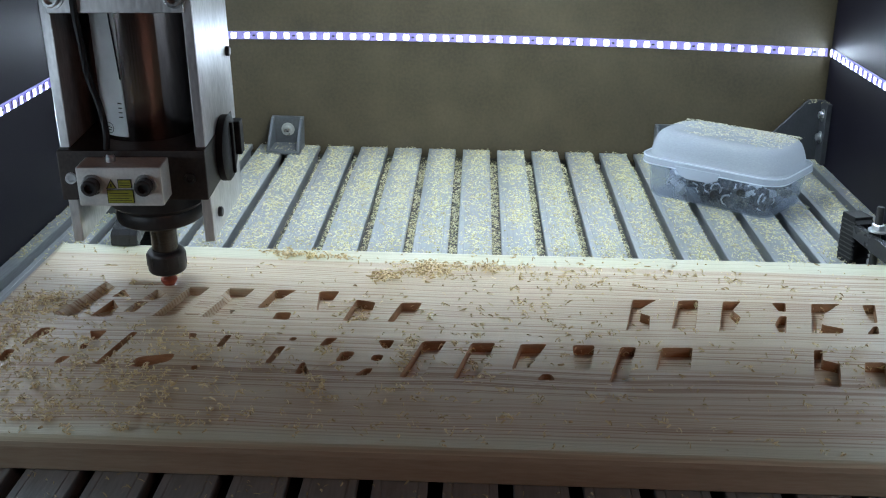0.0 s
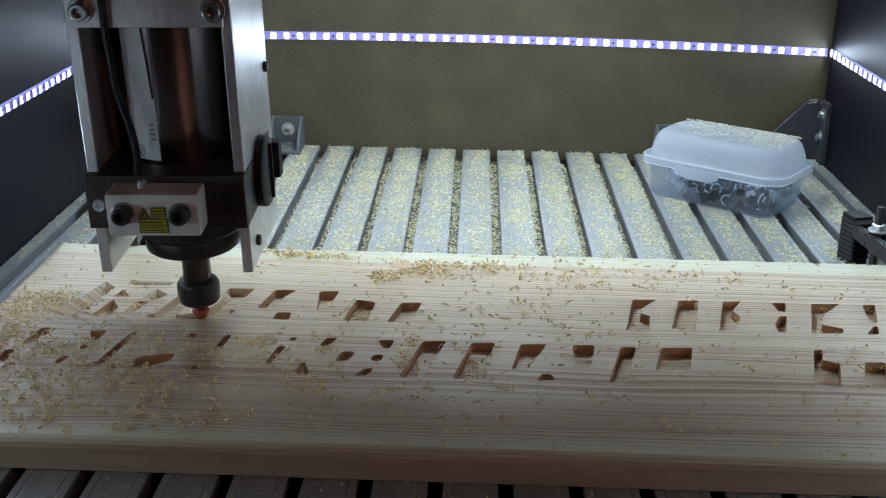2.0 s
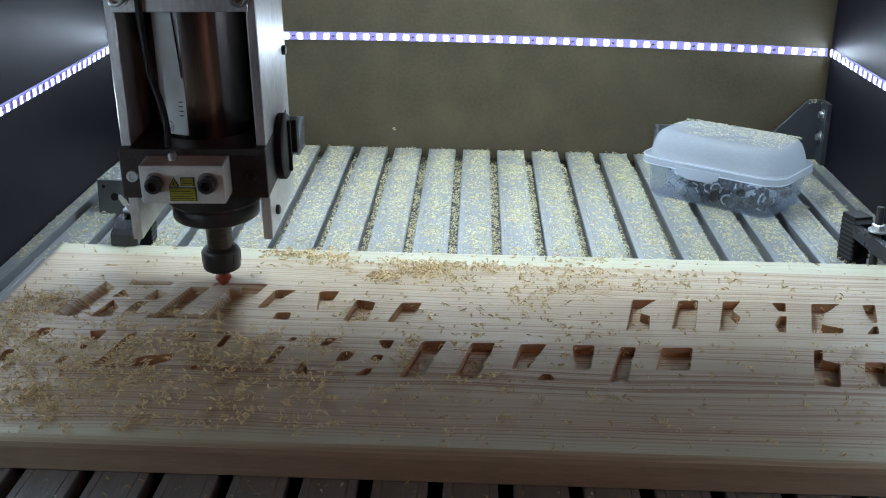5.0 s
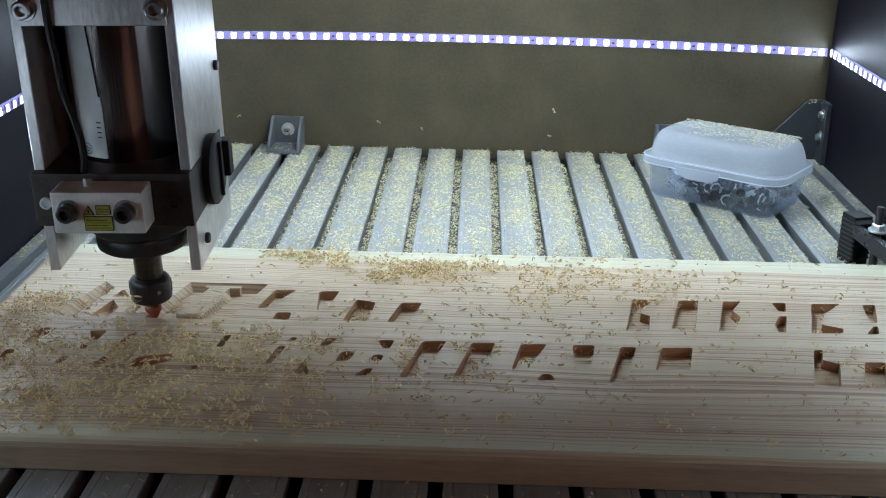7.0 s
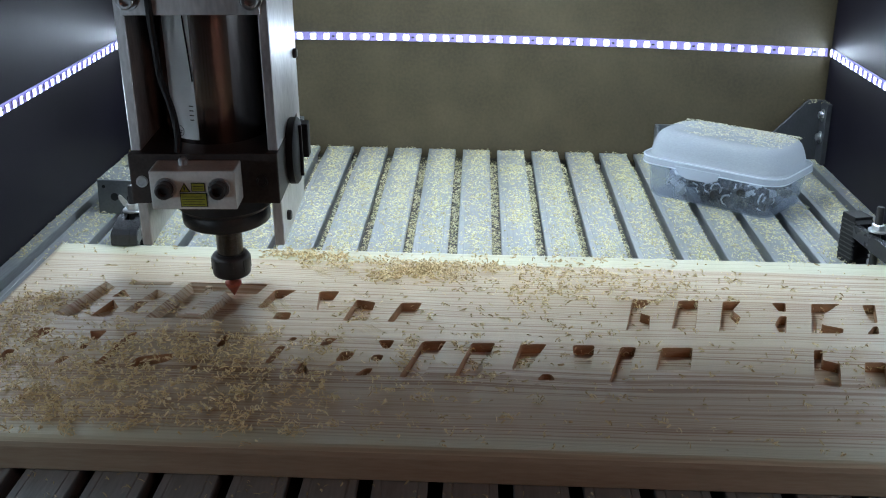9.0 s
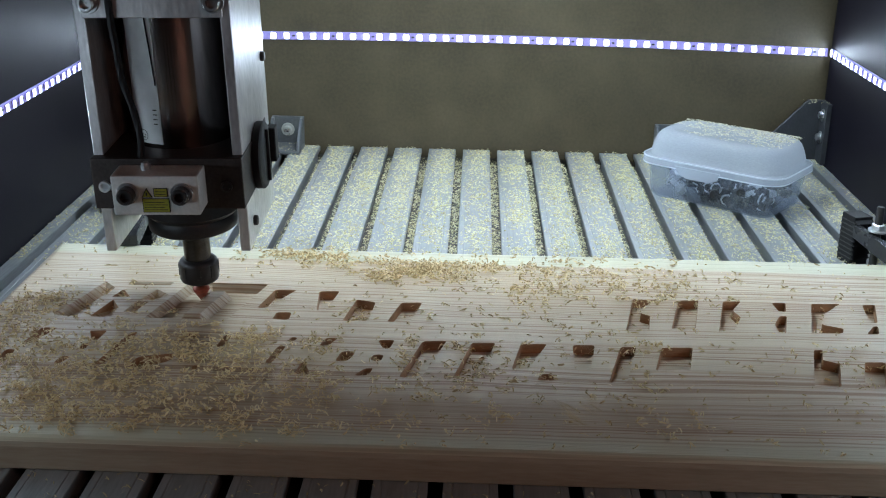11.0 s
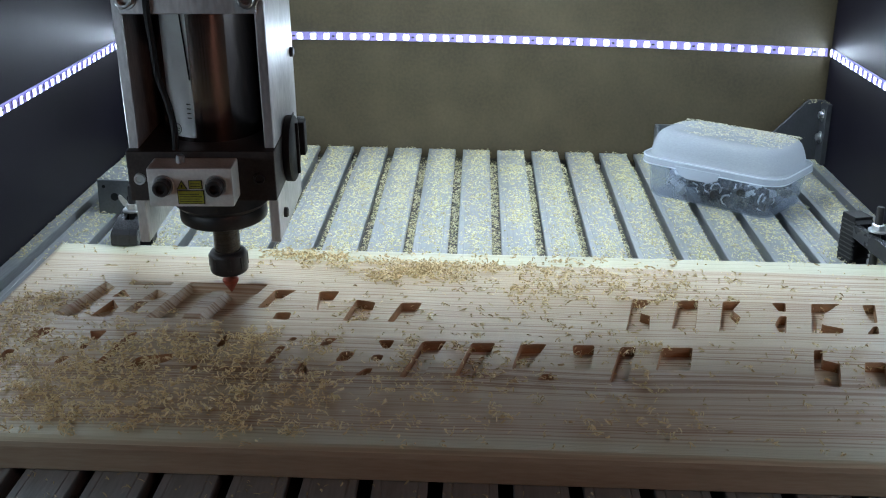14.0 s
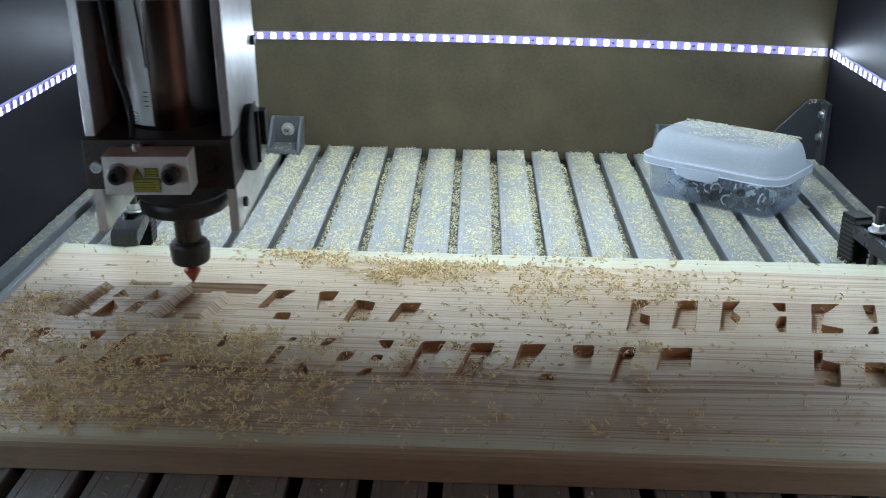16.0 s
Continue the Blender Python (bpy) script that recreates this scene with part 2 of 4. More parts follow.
def lathe(profile, n=32, m=Matrix(), bm=None):
    """A turned piece: (radius, z) pairs from bottom to top round z, closed at both ends."""
    own = bmesh.new()
    rings = [[own.verts.new((r * math.cos(2 * math.pi * k / n), r * math.sin(2 * math.pi * k / n), z)) for k in range(n)] for r, z in profile]
    for a, b in zip(rings, rings[1:]):
        for k in range(n):
            own.faces.new((a[k], a[(k + 1) % n], b[(k + 1) % n], b[k]))
    own.faces.new(rings[0][::-1])
    own.faces.new(rings[-1])
    bmesh.ops.transform(own, matrix=m, verts=own.verts)
    return own if bm is None else merge(bm, own)


def prism(points, z0, z1, m=Matrix(), bevel=0.0, bm=None):
    """A flat outline (x, y) raised from z0 to z1."""
    own = bmesh.new()
    lo = [own.verts.new((x, y, z0)) for x, y in points]
    hi = [own.verts.new((x, y, z1)) for x, y in points]
    own.faces.new(lo[::-1])
    own.faces.new(hi)
    n = len(points)
    for k in range(n):
        own.faces.new((lo[k], lo[(k + 1) % n], hi[(k + 1) % n], hi[k]))
    if bevel:
        bmesh.ops.bevel(own, geom=own.edges[:], offset=bevel, segments=1, affect="EDGES")
    bmesh.ops.transform(own, matrix=m, verts=own.verts)
    return own if bm is None else merge(bm, own)


def tube(points, r, n=8, bm=None):
    own = bmesh.new()
    raw = [Vector(p) for p in points]
    pts = []
    for i in range(len(raw) - 1):
        a, b, c, d = raw[max(i - 1, 0)], raw[i], raw[i + 1], raw[min(i + 2, len(raw) - 1)]
        for k in range(5):
            t = k / 5
            pts.append(0.5 * (2 * b + (c - a) * t + (2 * a - 5 * b + 4 * c - d) * t * t + (3 * b - a - 3 * c + d) * t ** 3))
    pts.append(raw[-1])
    rings = []
    for i, p in enumerate(pts):
        d = (pts[min(i + 1, len(pts) - 1)] - pts[max(i - 1, 0)]).normalized()
        q = d.to_track_quat("Z", "Y")
        rings.append([own.verts.new(p + q @ Vector((r * math.cos(6.2832 * k / n), r * math.sin(6.2832 * k / n), 0))) for k in range(n)])
    for a, b in zip(rings, rings[1:]):
        for k in range(n):
            own.faces.new((a[k], a[(k + 1) % n], b[(k + 1) % n], b[k]))
    own.faces.new(rings[0][::-1])
    own.faces.new(rings[-1])
    return own if bm is None else merge(bm, own)


TO_FRONT = Matrix.Rotation(radians(90), 4, "X")      # turns z into -y
TO_RIGHT = Matrix.Rotation(radians(90), 4, "Y")      # turns z into +x


def hexagon(r):
    return [(r * math.cos(math.pi * k / 3), r * math.sin(math.pi * k / 3)) for k in range(6)]


def socket_bolt(parent, m, r=0.0065, h=0.008, material=None, washer=0.009, name="bolt"):
    """A socket-head bolt with washer, along +z of m."""
    b = part(name, lathe([(r, 0.0015), (r, h - 0.001), (r - 0.001, h), (r * 0.58, h), (r * 0.55, h - 0.004), (0.0005, h - 0.004)], 24, m), material or DARKSTEEL, parent, smooth=False)
    part("washer", lathe([(washer, 0), (washer, 0.0013), (washer - 0.0003, 0.0016), (r * 0.5, 0.0016)], 24, m), STEEL, b)
    return b


# ---- setting ----
def build_setting():
    """Cabinet panels round the bed, and the plain workshop that closes the place."""
    w = link_bm("wall_back", box(X_LEFT - 0.018, X_RIGHT + 0.018, Y_BACK, Y_BACK + 0.016, -0.012, 0.56, 0.0008), MDF)
    tagged(w, "brown hardboard rear panel of the machine cabinet", "panel", kind="structure")
    w = link_bm("wall_left", box(X_LEFT - 0.018, X_LEFT, Y_FRONT, Y_BACK - 0.001, -0.05, 0.56, 0.0008), LAMINATE)
    tagged(w, "dark film-faced side panel of the cabinet", "panel", kind="structure")
    w = link_bm("wall_right", box(X_RIGHT, X_RIGHT + 0.018, Y_FRONT, Y_BACK - 0.001, -0.05, 0.56, 0.0008), LAMINATE)
    tagged(w, "dark film-faced side panel of the cabinet", "panel", kind="structure")
    w = link_bm("ceiling_cabinet", box(X_LEFT - 0.018, X_RIGHT + 0.018, -0.02, Y_BACK + 0.016, 0.561, 0.577, 0.0008), LAMINATE)
    tagged(w, "dark film-faced roof panel of the cabinet", "panel", kind="structure")
    lamp = empty("cabinet_lamp", pose(0.035, 0.285, 0.561), label="small cool white lamp under the cabinet roof", category="lamp")
    part("housing", box(-0.075, 0.075, -0.080, 0.080, -0.022, -0.001, 0.003), BLACK, lamp)
    part("diffuser", box(-0.066, 0.066, -0.070, 0.070, -0.026, -0.0215, 0.001), LAMP_GLOW, lamp, "glowing white diffuser")
    # out-of-view flag, added so the light fades towards the board's front
    part("added_light_flag", box(-0.085, 0.085, -0.092, -0.0805, -0.172, -0.001, 0.001), BLACK, lamp, "unseen black flag added to keep lamp light off the board's front")
    # unseen lamp added behind the camera to fill the front faces
    room = empty("front_fill_lamp", pose(0.82, -1.75, 1.40), label="unseen warm fill lamp added under the workshop ceiling", category="lamp")
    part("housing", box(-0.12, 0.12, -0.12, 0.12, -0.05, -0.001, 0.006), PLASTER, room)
    part("diffuser", box(-0.10, 0.10, -0.10, 0.10, -0.06, -0.049, 0.002), FRONT_FILL_GLOW, room, "glowing warm diffuser")
    fl = link_bm("floor", box(-1.3, 1.3, -2.3, 1.1, -0.95, -0.90), CONCRETE)
    tagged(fl, "grey concrete workshop floor", "floor", kind="structure")
    ce = link_bm("ceiling", box(-1.3, 1.3, -2.3, 1.1, 1.40, 1.45), PLASTER)
    tagged(ce, "plain grey workshop ceiling", "ceiling", kind="structure")
    for name, b in (("wall_south", (-1.3, 1.3, -2.35, -2.3)), ("wall_north", (-1.3, 1.3, 1.1, 1.15)), ("wall_west", (-1.35, -1.3, -2.3, 1.1)), ("wall_east", (1.3, 1.35, -2.3, 1.1))):
        w = link_bm(name, box(*b, -0.9, 1.4), PLASTER)
        tagged(w, "plain grey workshop wall", "wall", kind="structure")
    st = empty("bench", pose(0, 0, 0), label="dark steel bench under the machine bed", category="bench")
    part("bench_top", box(X_LEFT - 0.02, X_RIGHT + 0.02, Y_FRONT, Y_BACK + 0.02, -0.09, -0.052, 0.002), DARKSTEEL, st)
    for x in (X_LEFT, X_RIGHT):
        for y in (Y_FRONT + 0.03, Y_BACK - 0.03):
            part("leg", box(x - 0.02, x + 0.02, y - 0.02, y + 0.02, -0.9, -0.09, 0.002), DARKSTEEL, st)


def build_bed():
    """T-slot bed: aluminium bars with open slots between them, on a dark base plate."""
    bed = empty("slotted_bed", label="aluminium T-slot machine bed strewn with pale wood shavings", category="machine bed", kind="structure")
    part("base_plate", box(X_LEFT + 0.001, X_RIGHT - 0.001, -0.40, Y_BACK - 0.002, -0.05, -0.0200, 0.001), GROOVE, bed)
    hw = SLAT / 2
    prof = [(-hw + 0.0035, -0.0200), (-hw + 0.0035, -0.006), (-hw, -0.006), (-hw, -0.0006), (-hw + 0.0006, 0), (-hw + 0.0050, 0), (-hw + 0.0054, -0.0005), (-hw + 0.0062, -0.0005), (-hw + 0.0066, 0)]
    outline = prof + [(-x, z) for x, z in prof[::-1]]
    bm = bmesh.new()
    rows = [[bm.verts.new((x, y, z)) for x, z in outline] for y in (-0.40, Y_BACK - 0.003)]
    n = len(outline)
    for k in range(n):
        bm.faces.new((rows[0][k], rows[0][(k + 1) % n], rows[1][(k + 1) % n], rows[1][k]))
    bm.faces.new(rows[0][::-1])
    bm.faces.new(rows[1])
    first = part("slat", bm, ALU_BED, bed)
    first.location.x = -9 * PITCH + hw
    for i in range(-8, 10):
        ob = new("slat", first.data)
        ob.parent = bed
        ob.location.x = i * PITCH + hw
    for x0, x1 in ((X_LEFT + 0.002, -9 * PITCH - 0.010),  (10 * PITCH, X_RIGHT - 0.001)):
        part("edge_slat", box(x0, x1, -0.40, Y_BACK - 0.003, -0.0200, 0.0, 0.0006), ALU_BED, bed)


def build_strip():
    """LED tape along three panels: violet-tinted tape with square diodes."""
    led = bmesh.new()
    bmesh.ops.create_cube(led, size=1.0, matrix=Matrix.Diagonal((0.0058, 0.0020, 0.0062, 1)))
    bmesh.ops.recalc_face_normals(led, faces=led.faces)
    for f in led.faces:
        f.material_index = 1 if f.normal.y < -0.5 else 0
    led_me = bpy.data.meshes.new("diode")
    led.to_mesh(led_me)
    led.free()
    led_me.materials.append(TAPE)
    led_me.materials.append(LED_GLOW)

    chipbm = bmesh.new()
    bmesh.ops.create_cube(chipbm, size=1.0, matrix=Matrix.Diagonal((0.0032, 0.0008, 0.0018, 1)))
    res_me = bpy.data.meshes.new("resistor")
    chipbm.to_mesh(res_me)
    chipbm.free()
    res_me.materials.append(INK)

    def run(a, b, sag):
        a, b = Vector(a), Vector(b)
        ln = (b - a).length
        d = (b - a).normalized()
        up = Vector((0, 0, 1))
        out = Vector((d.y, -d.x, 0))
        ob = empty("led_strip", label="glowing cool white LED tape stuck along the cabinet panel", category="light strip", group="led strips")
        bm = bmesh.new()
        n = 40

        def at(s):
            return a + d * (s * ln) + up * (sag * (1 - (2 * s - 1) ** 2))
        rows = []
        for k in range(n + 1):
            p = at(k / n)
            rows.append([bm.verts.new(p + out * o + up * h) for o, h in ((0.0004, -0.005), (0.0016, -0.005), (0.0016, 0.005), (0.0004, 0.005))])
        for r0, r1 in zip(rows, rows[1:]):
            for k in range(4):
                bm.faces.new((r0[k], r0[(k + 1) % 4], r1[(k + 1) % 4], r1[k]))
        bm.faces.new(rows[0][::-1])
        bm.faces.new(rows[-1])
        part("tape", bm, TAPE, ob)
        count = int(ln / 0.01667)
        ang = math.atan2(d.y, d.x)
        for k in range(count):
            s = (k + 0.5) / count
            o = new("diode", led_me)
            o.parent = ob
            o.matrix_basis = Matrix.Translation(at(s) + out * 0.0026) @ Matrix.Rotation(ang, 4, "Z")
            if k % 3 == 2 and k < count - 1:
                o = new("resistor", res_me)
                o.parent = ob
                o.matrix_basis = Matrix.Translation(at((k + 1) / count) + out * 0.0019) @ Matrix.Rotation(ang, 4, "Z")
        return ob
    run((X_LEFT + 0.004, Y_BACK, Z_STRIP), (X_RIGHT - 0.004, Y_BACK, Z_STRIP - 0.001), 0.0062)
    run((X_LEFT, Y_FRONT + 0.03, Z_STRIP), (X_LEFT, Y_BACK - 0.006, Z_STRIP), 0.0)
    run((X_RIGHT, Y_BACK - 0.006, Z_STRIP), (X_RIGHT, Y_FRONT + 0.03, Z_STRIP), 0.0)


# ---- the board, with its carved pockets ----
POCKETS = []        # (outline, floor outline, depth)
ISLANDS = []


def rounded(pts, r):
    out, n = [], len(pts)
    for i in range(n):
        p, a, b = Vector(pts[i]), Vector(pts[i - 1]), Vector(pts[(i + 1) % n])
        da, db = a - p, b - p
        k = min(r, da.length * 0.45, db.length * 0.45)
        s, e = p + da.normalized() * k, p + db.normalized() * k
        for t in (0.0, 0.33, 0.67, 1.0):
            out.append(s * (1 - t) ** 2 + p * 2 * t * (1 - t) + e * t * t)
    return out


def inset(pts, d):
    """Moves an outline inwards by d."""
    n, out = len(pts), []
    area = sum(pts[i - 1].x * pts[i].y - pts[i].x * pts[i - 1].y for i in range(n))
    sg = 1 if area > 0 else -1
    for i in range(n):
        e1, e2 = (pts[i] - pts[i - 1]), (pts[(i + 1) % n] - pts[i])
        e1, e2 = e1.normalized(), e2.normalized()
        n1, n2 = Vector((-e1.y, e1.x)) * sg, Vector((-e2.y, e2.x)) * sg
        h = (n1 + n2)
        h = h / max(0.5, h.length_squared / 2)
        out.append(pts[i] + h * d)
    return out


def inside(p, poly):
    c, n = False, len(poly)
    for i in range(n):
        a, b = poly[i], poly[i - 1]
        if (a.y > p[1]) != (b.y > p[1]) and p[0] < (b.x - a.x) * (p[1] - a.y) / (b.y - a.y) + a.x:
            c = not c
    return c


def pocket(*mm, depth=DEPTH, run=0.0004, r=3.0):
    raw = [Vector((x / 1000, y / 1000)) for x, y in mm]
    POCKETS.append((rounded(raw, r / 1000), rounded(inset(raw, run), max(0.4, r - run * 1000) / 1000), depth))


def plan_pockets():
    # upper line, flat-bottomed roughing cuts
    pocket((-157, 0), (-149, 40), (-131, 41), (-150, 1))
    pocket((-141, -22), (-140, -8), (-128, -7), (-128, -22))
    pocket((-109, -2), (-112, 39), (-95, 41), (-102, -1))
    pocket((-86, -21), (-79, 24), (-63, 19), (-66, -19))
    pocket((-51, -20), (-42, 20), (-25, 21), (-33, -19))
    pocket((136, -23), (149, 41), (169, 42), (154, 23), (152, 12), (159, 7), (154, -22), r=2.0)
    pocket((172, -18), (187, 42), (204, 44), (191, -17))
    pocket((209, -19), (224, 43), (239, 44), (228, 24), (232, 10), (221, -18), r=2.0)
    pocket((264, 43), (276, 44), (272, 25), (266, 24))
    pocket((256, -3), (264, 15), (270, 15), (261, -19), (256, -20))
    pocket((281, -18), (297, 43), (321, 45), (302, 22), (294, 0), (309, -7), (306, -16), r=2.0)
    pocket((339, 44), (350, 45), (340, 7), (334, 6))
    pocket((324, -17), (334, -1), (338, 0), (334, -16))
    # lower line
    pocket((-325, -112), (-325, -91), (-318, -91), (-317, -112))
    pocket((-318, -83), (-313, -51), (-301, -50), (-312, -82))
    pocket((-269, -69), (-275, -54), (-262, -53), (-264, -71), r=2.0)
    pocket((-274, -87), (-273, -77), (-268, -77), (-268, -87))
    pocket((-283, -112), (-281, -100), (-274, -99), (-278, -112))
    pocket((-254, -112), (-243, -54), (-238, -54), (-247, -111))
    pocket((-228, -113), (-227, -98), (-200, -89), (-201, -103), (-219, -114), r=5.0)
    pocket((-197, -64), (-199, -53), (-193, -53), (-192, -63))
    pocket((-174, -76), (-171, -54), (-166, -54), (-169, -76))
    pocket((-183, -116), (-184, -109), (-179, -108), (-179, -116))
    pocket((-122, -61), (-121, -55), (-116, -55), (-117, -61))
    pocket((-133, -101), (-128, -72), (-122, -71), (-128, -101))
    pocket((-109, -117), (-107, -99), (-104, -98), (-98, -117))
    pocket((-98, -69), (-94, -54), (-85, -53), (-91, -68))
    pocket((-83, -95), (-80, -77), (-69, -77), (-74, -94), r=5.0)
    pocket((-58, -91), (-56, -81), (-48, -81), (-50, -93), r=4.0)
    pocket((-50, -70), (-55, -55), (-42, -54), (-45, -70), r=4.0)
    pocket((-67, -117), (-60, -105), (-54, -104), (-57, -116))
    pocket((-35, -118), (-21, -55), (-3, -53), (-19, -117))
    pocket((3, -117), (16, -55), (34, -54), (21, -116))
    pocket((45, -99), (53, -55), (73, -53), (57, -98))
    pocket((62, -116), (67, -105), (73, -105), (76, -115), r=4.0)
    pocket((91, -97), (92, -54), (109, -53), (102, -96))
    pocket((113, -116), (128, -55), (140, -54), (126, -115))
    pocket((149, -94), (159, -54), (183, -52), (174, -92))
    pocket((258, -112), (274, -50), (281, -49), (276, -67), (287, -73), (277, -111), r=2.0)
    pocket((294, -110), (306, -69), (322, -68), (311, -109))
    # first letter, already finished with sloping walls
    pocket((-313, -27), (-294, 48), (-282, 34), (-294, -27), run=0.0045, r=0.8)
    pocket((-284, -27), (-276, 9), (-267, -8), (-268, -27), run=0.0028, r=0.8)
    pocket((-279, 14), (-274, 31), (-264, 15), run=0.0018, r=0.8, depth=0.005)
    pocket((-254, 10), (-247, 34), (-234, 22), (-243, 9), run=0.0028, r=0.8, depth=0.006)
    pocket((-261, -16), (-256, 7), (-246, 6), (-252, -16), run=0.0026, r=0.8, depth=0.006)
    pocket((-274, 42), (-273, 49), (-237, 50), (-238, 43), run=0.0022, r=0.5, depth=0.0030)
    # second letter, whose walls the cutter slopes while we watch
    pocket(*LETTER, run=0.0042, r=0.8)
    raw = [Vector((x / 1000, y / 1000)) for x, y in ISLE]
    ISLANDS.append((rounded(raw, 0.0012), rounded(inset(raw, -0.0042), 0.003)))


LETTER = ((-241, -26), (-223, 51), (-157, 52), (-176, -26))
ISLE = ((-212, -17), (-200, 33), (-189, 33), (-200, -17))
ROUGH = (((-234, -21), (-220, 41), (-204, 42), (-217, -20)), ((-197, -21), (-187, 41), (-168, 40), (-178, -20)))


def build_board():
    from mathutils import geometry
    plan_pockets()
    co, zs, edges = [], [], []

    def loop(pts, z):
        s = len(co)
        for p in pts:
            co.append(Vector((p[0], p[1])))
            zs.append(z)
        edges.extend((s + k, s + (k + 1) % len(pts)) for k in range(len(pts)))
    xs = [BX0 + (BX1 - BX0) * k / 50 for k in range(51)]
    ys = [BY0 + (BY1 - BY0) * k / 24 for k in range(25)]
    rim = [(x, BY0) for x in xs] + [(BX1, y) for y in ys[1:]] + [(x, BY1) for x in xs[::-1][1:]] + [(BX0, y) for y in ys[::-1][1:-1]]
    cx, cy = (BX0 + BX1) / 2, (BY0 + BY1) / 2

    def ring(d, wob=0.0):
        out = []
        for x, y in rim:
            w = d * (1 + wob * noise.noise((x * 14, y * 14, 3)))
            u, v = min(max(x, BX0 + w), BX1 - w), min(max(y, BY0 + w), BY1 - w)
            out.append((u, v + SKEW * (u - BX0) / (BX1 - BX0) * max(0.0, (v - 0.06) / (BY1 - 0.06))))
        return out
    top = ring(0.0065, 0.35)
    loop(top, TOP)
    for poly, foot, depth in POCKETS:
        loop(poly, TOP)
        loop(foot, TOP - depth)
    for poly, foot in ISLANDS:
        loop(poly, TOP)
        loop(foot, TOP - DEPTH)
    v, e, f, ov, oe, of = geometry.delaunay_2d_cdt(co, edges, [], 1, 1e-7)
    bm = bmesh.new()
    vz = []
    for k, p in enumerate(v):
        z = min((zs[i] for i in ov[k]), default=TOP) if ov[k] else TOP
        vz.append(bm.verts.new((p.x, p.y, z)))
    for face in f:
        bm.faces.new([vz[i] for i in face])
    # rounded arris and sides
    index = {}
    for k, p in enumerate(v):
        for i in ov[k]:
            index[i] = vz[k]
    prev = [index[i] for i in range(len(top))]
    for d, z, wob in ((0.0036, TOP - 0.0008, 0.2), (0.0014, TOP - 0.0028, 0.1), (0.0002, TOP - 0.0058, 0), (0.0, 0.001, 0), (0.001, 0.0, 0)):
        cur = [bm.verts.new((x, y, z)) for x, y in ring(d, wob)]
        n = len(cur)
        for k in range(n):
            bm.faces.new((prev[k], prev[(k + 1) % n], cur[(k + 1) % n], cur[k]))
        prev = cur
    bm.faces.new(prev[::-1])
    ob = link_bm("pine_board", bm, PINE)
    ob.data.materials.append(SAWN)
    ob.data.materials.append(SHADED_WALL)
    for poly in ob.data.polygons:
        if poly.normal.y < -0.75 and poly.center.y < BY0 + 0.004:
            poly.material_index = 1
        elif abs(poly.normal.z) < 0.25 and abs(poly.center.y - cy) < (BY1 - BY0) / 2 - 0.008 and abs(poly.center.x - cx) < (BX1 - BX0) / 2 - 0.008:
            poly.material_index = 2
    return tagged(ob, "planed pine board half carved with slanted letter pockets", "board")


CUT_PATH = [(1.0, -0.2367, -0.019), (1.5, -0.2215, -0.0208), (2.0, -0.1968, -0.0205), (2.5, -0.1791, -0.0193), (3.0, -0.1761, -0.0066), (3.5, -0.1704, 0.0245), (4.0, -0.1624, 0.0500),
            (4.6, -0.180, 0.0490), (5.3, -0.210, 0.0490), (5.9, -0.2215, 0.0460), (6.3, -0.2245, 0.0240), (6.5, -0.2275, 0.0111), (7.0, -0.2348, -0.0186),
            (8.5, -0.2027, 0.0400), (9.0, -0.1839, 0.0400), (9.2, -0.1859, 0.0305), (9.9, -0.1960, -0.0200), (10.3, -0.2120, -0.0210), (11.3, -0.2047, 0.0395)]
FILLERS = []


def build_filler():
    """Wood still standing in the second letter: small blocks that the cutter takes down one after another."""
    outer = [Vector((x / 1000, y / 1000)) for x, y in LETTER]
    isle = [Vector((x / 1000, y / 1000)) for x, y in ISLE]
    rough = [[Vector((x / 1000, y / 1000)) for x, y in q] for q in ROUGH]
    wide = inset(outer, -0.0012)
    core = empty("uncut_wood", label="uncut pine still standing inside a carved letter", category="wood")
    size = 0.0042
    bm = prism([(-0.00212 - 0.0005, -0.00211), (0.00212 - 0.0005, -0.00211), (0.00212 + 0.0005, 0.00211), (-0.00212 + 0.0005, 0.00211)], -0.0078, -0.00015)
    block = bpy.data.meshes.new("uncut_block")
    bmesh.ops.recalc_face_normals(bm, faces=bm.faces)
    bm.to_mesh(block)
    bm.free()
    block.materials.append(PINE)
    nx, ny = 22, 20
    for i in range(nx):
        for j in range(ny):
            y = -0.0262 + (j + 0.5) * size
            x = -0.2455 + (i + 0.5) * size + 0.24 * (y + 0.026)
            if not inside((x, y), wide) or inside((x, y), inset(isle, 0.001)) or any(inside((x, y), q) for q in rough):
                continue
            ob = new("uncut_block", block)
            ob.parent = core
            best, when = 9.0, 1.0
            for a, b in zip(CUT_PATH, CUT_PATH[1:]):
                if b[0] - a[0] > 1.2:
                    continue
                va, vb = Vector(a[1:]), Vector(b[1:])
                d = vb - va
                s = min(1, max(0, (Vector((x, y)) - va).dot(d) / d.length_squared))
                dist = (va + d * s - Vector((x, y))).length
                if dist < best - 0.0004:
                    best, when = dist, a[0] + (b[0] - a[0]) * s
            FILLERS.append((ob, x, y, when))


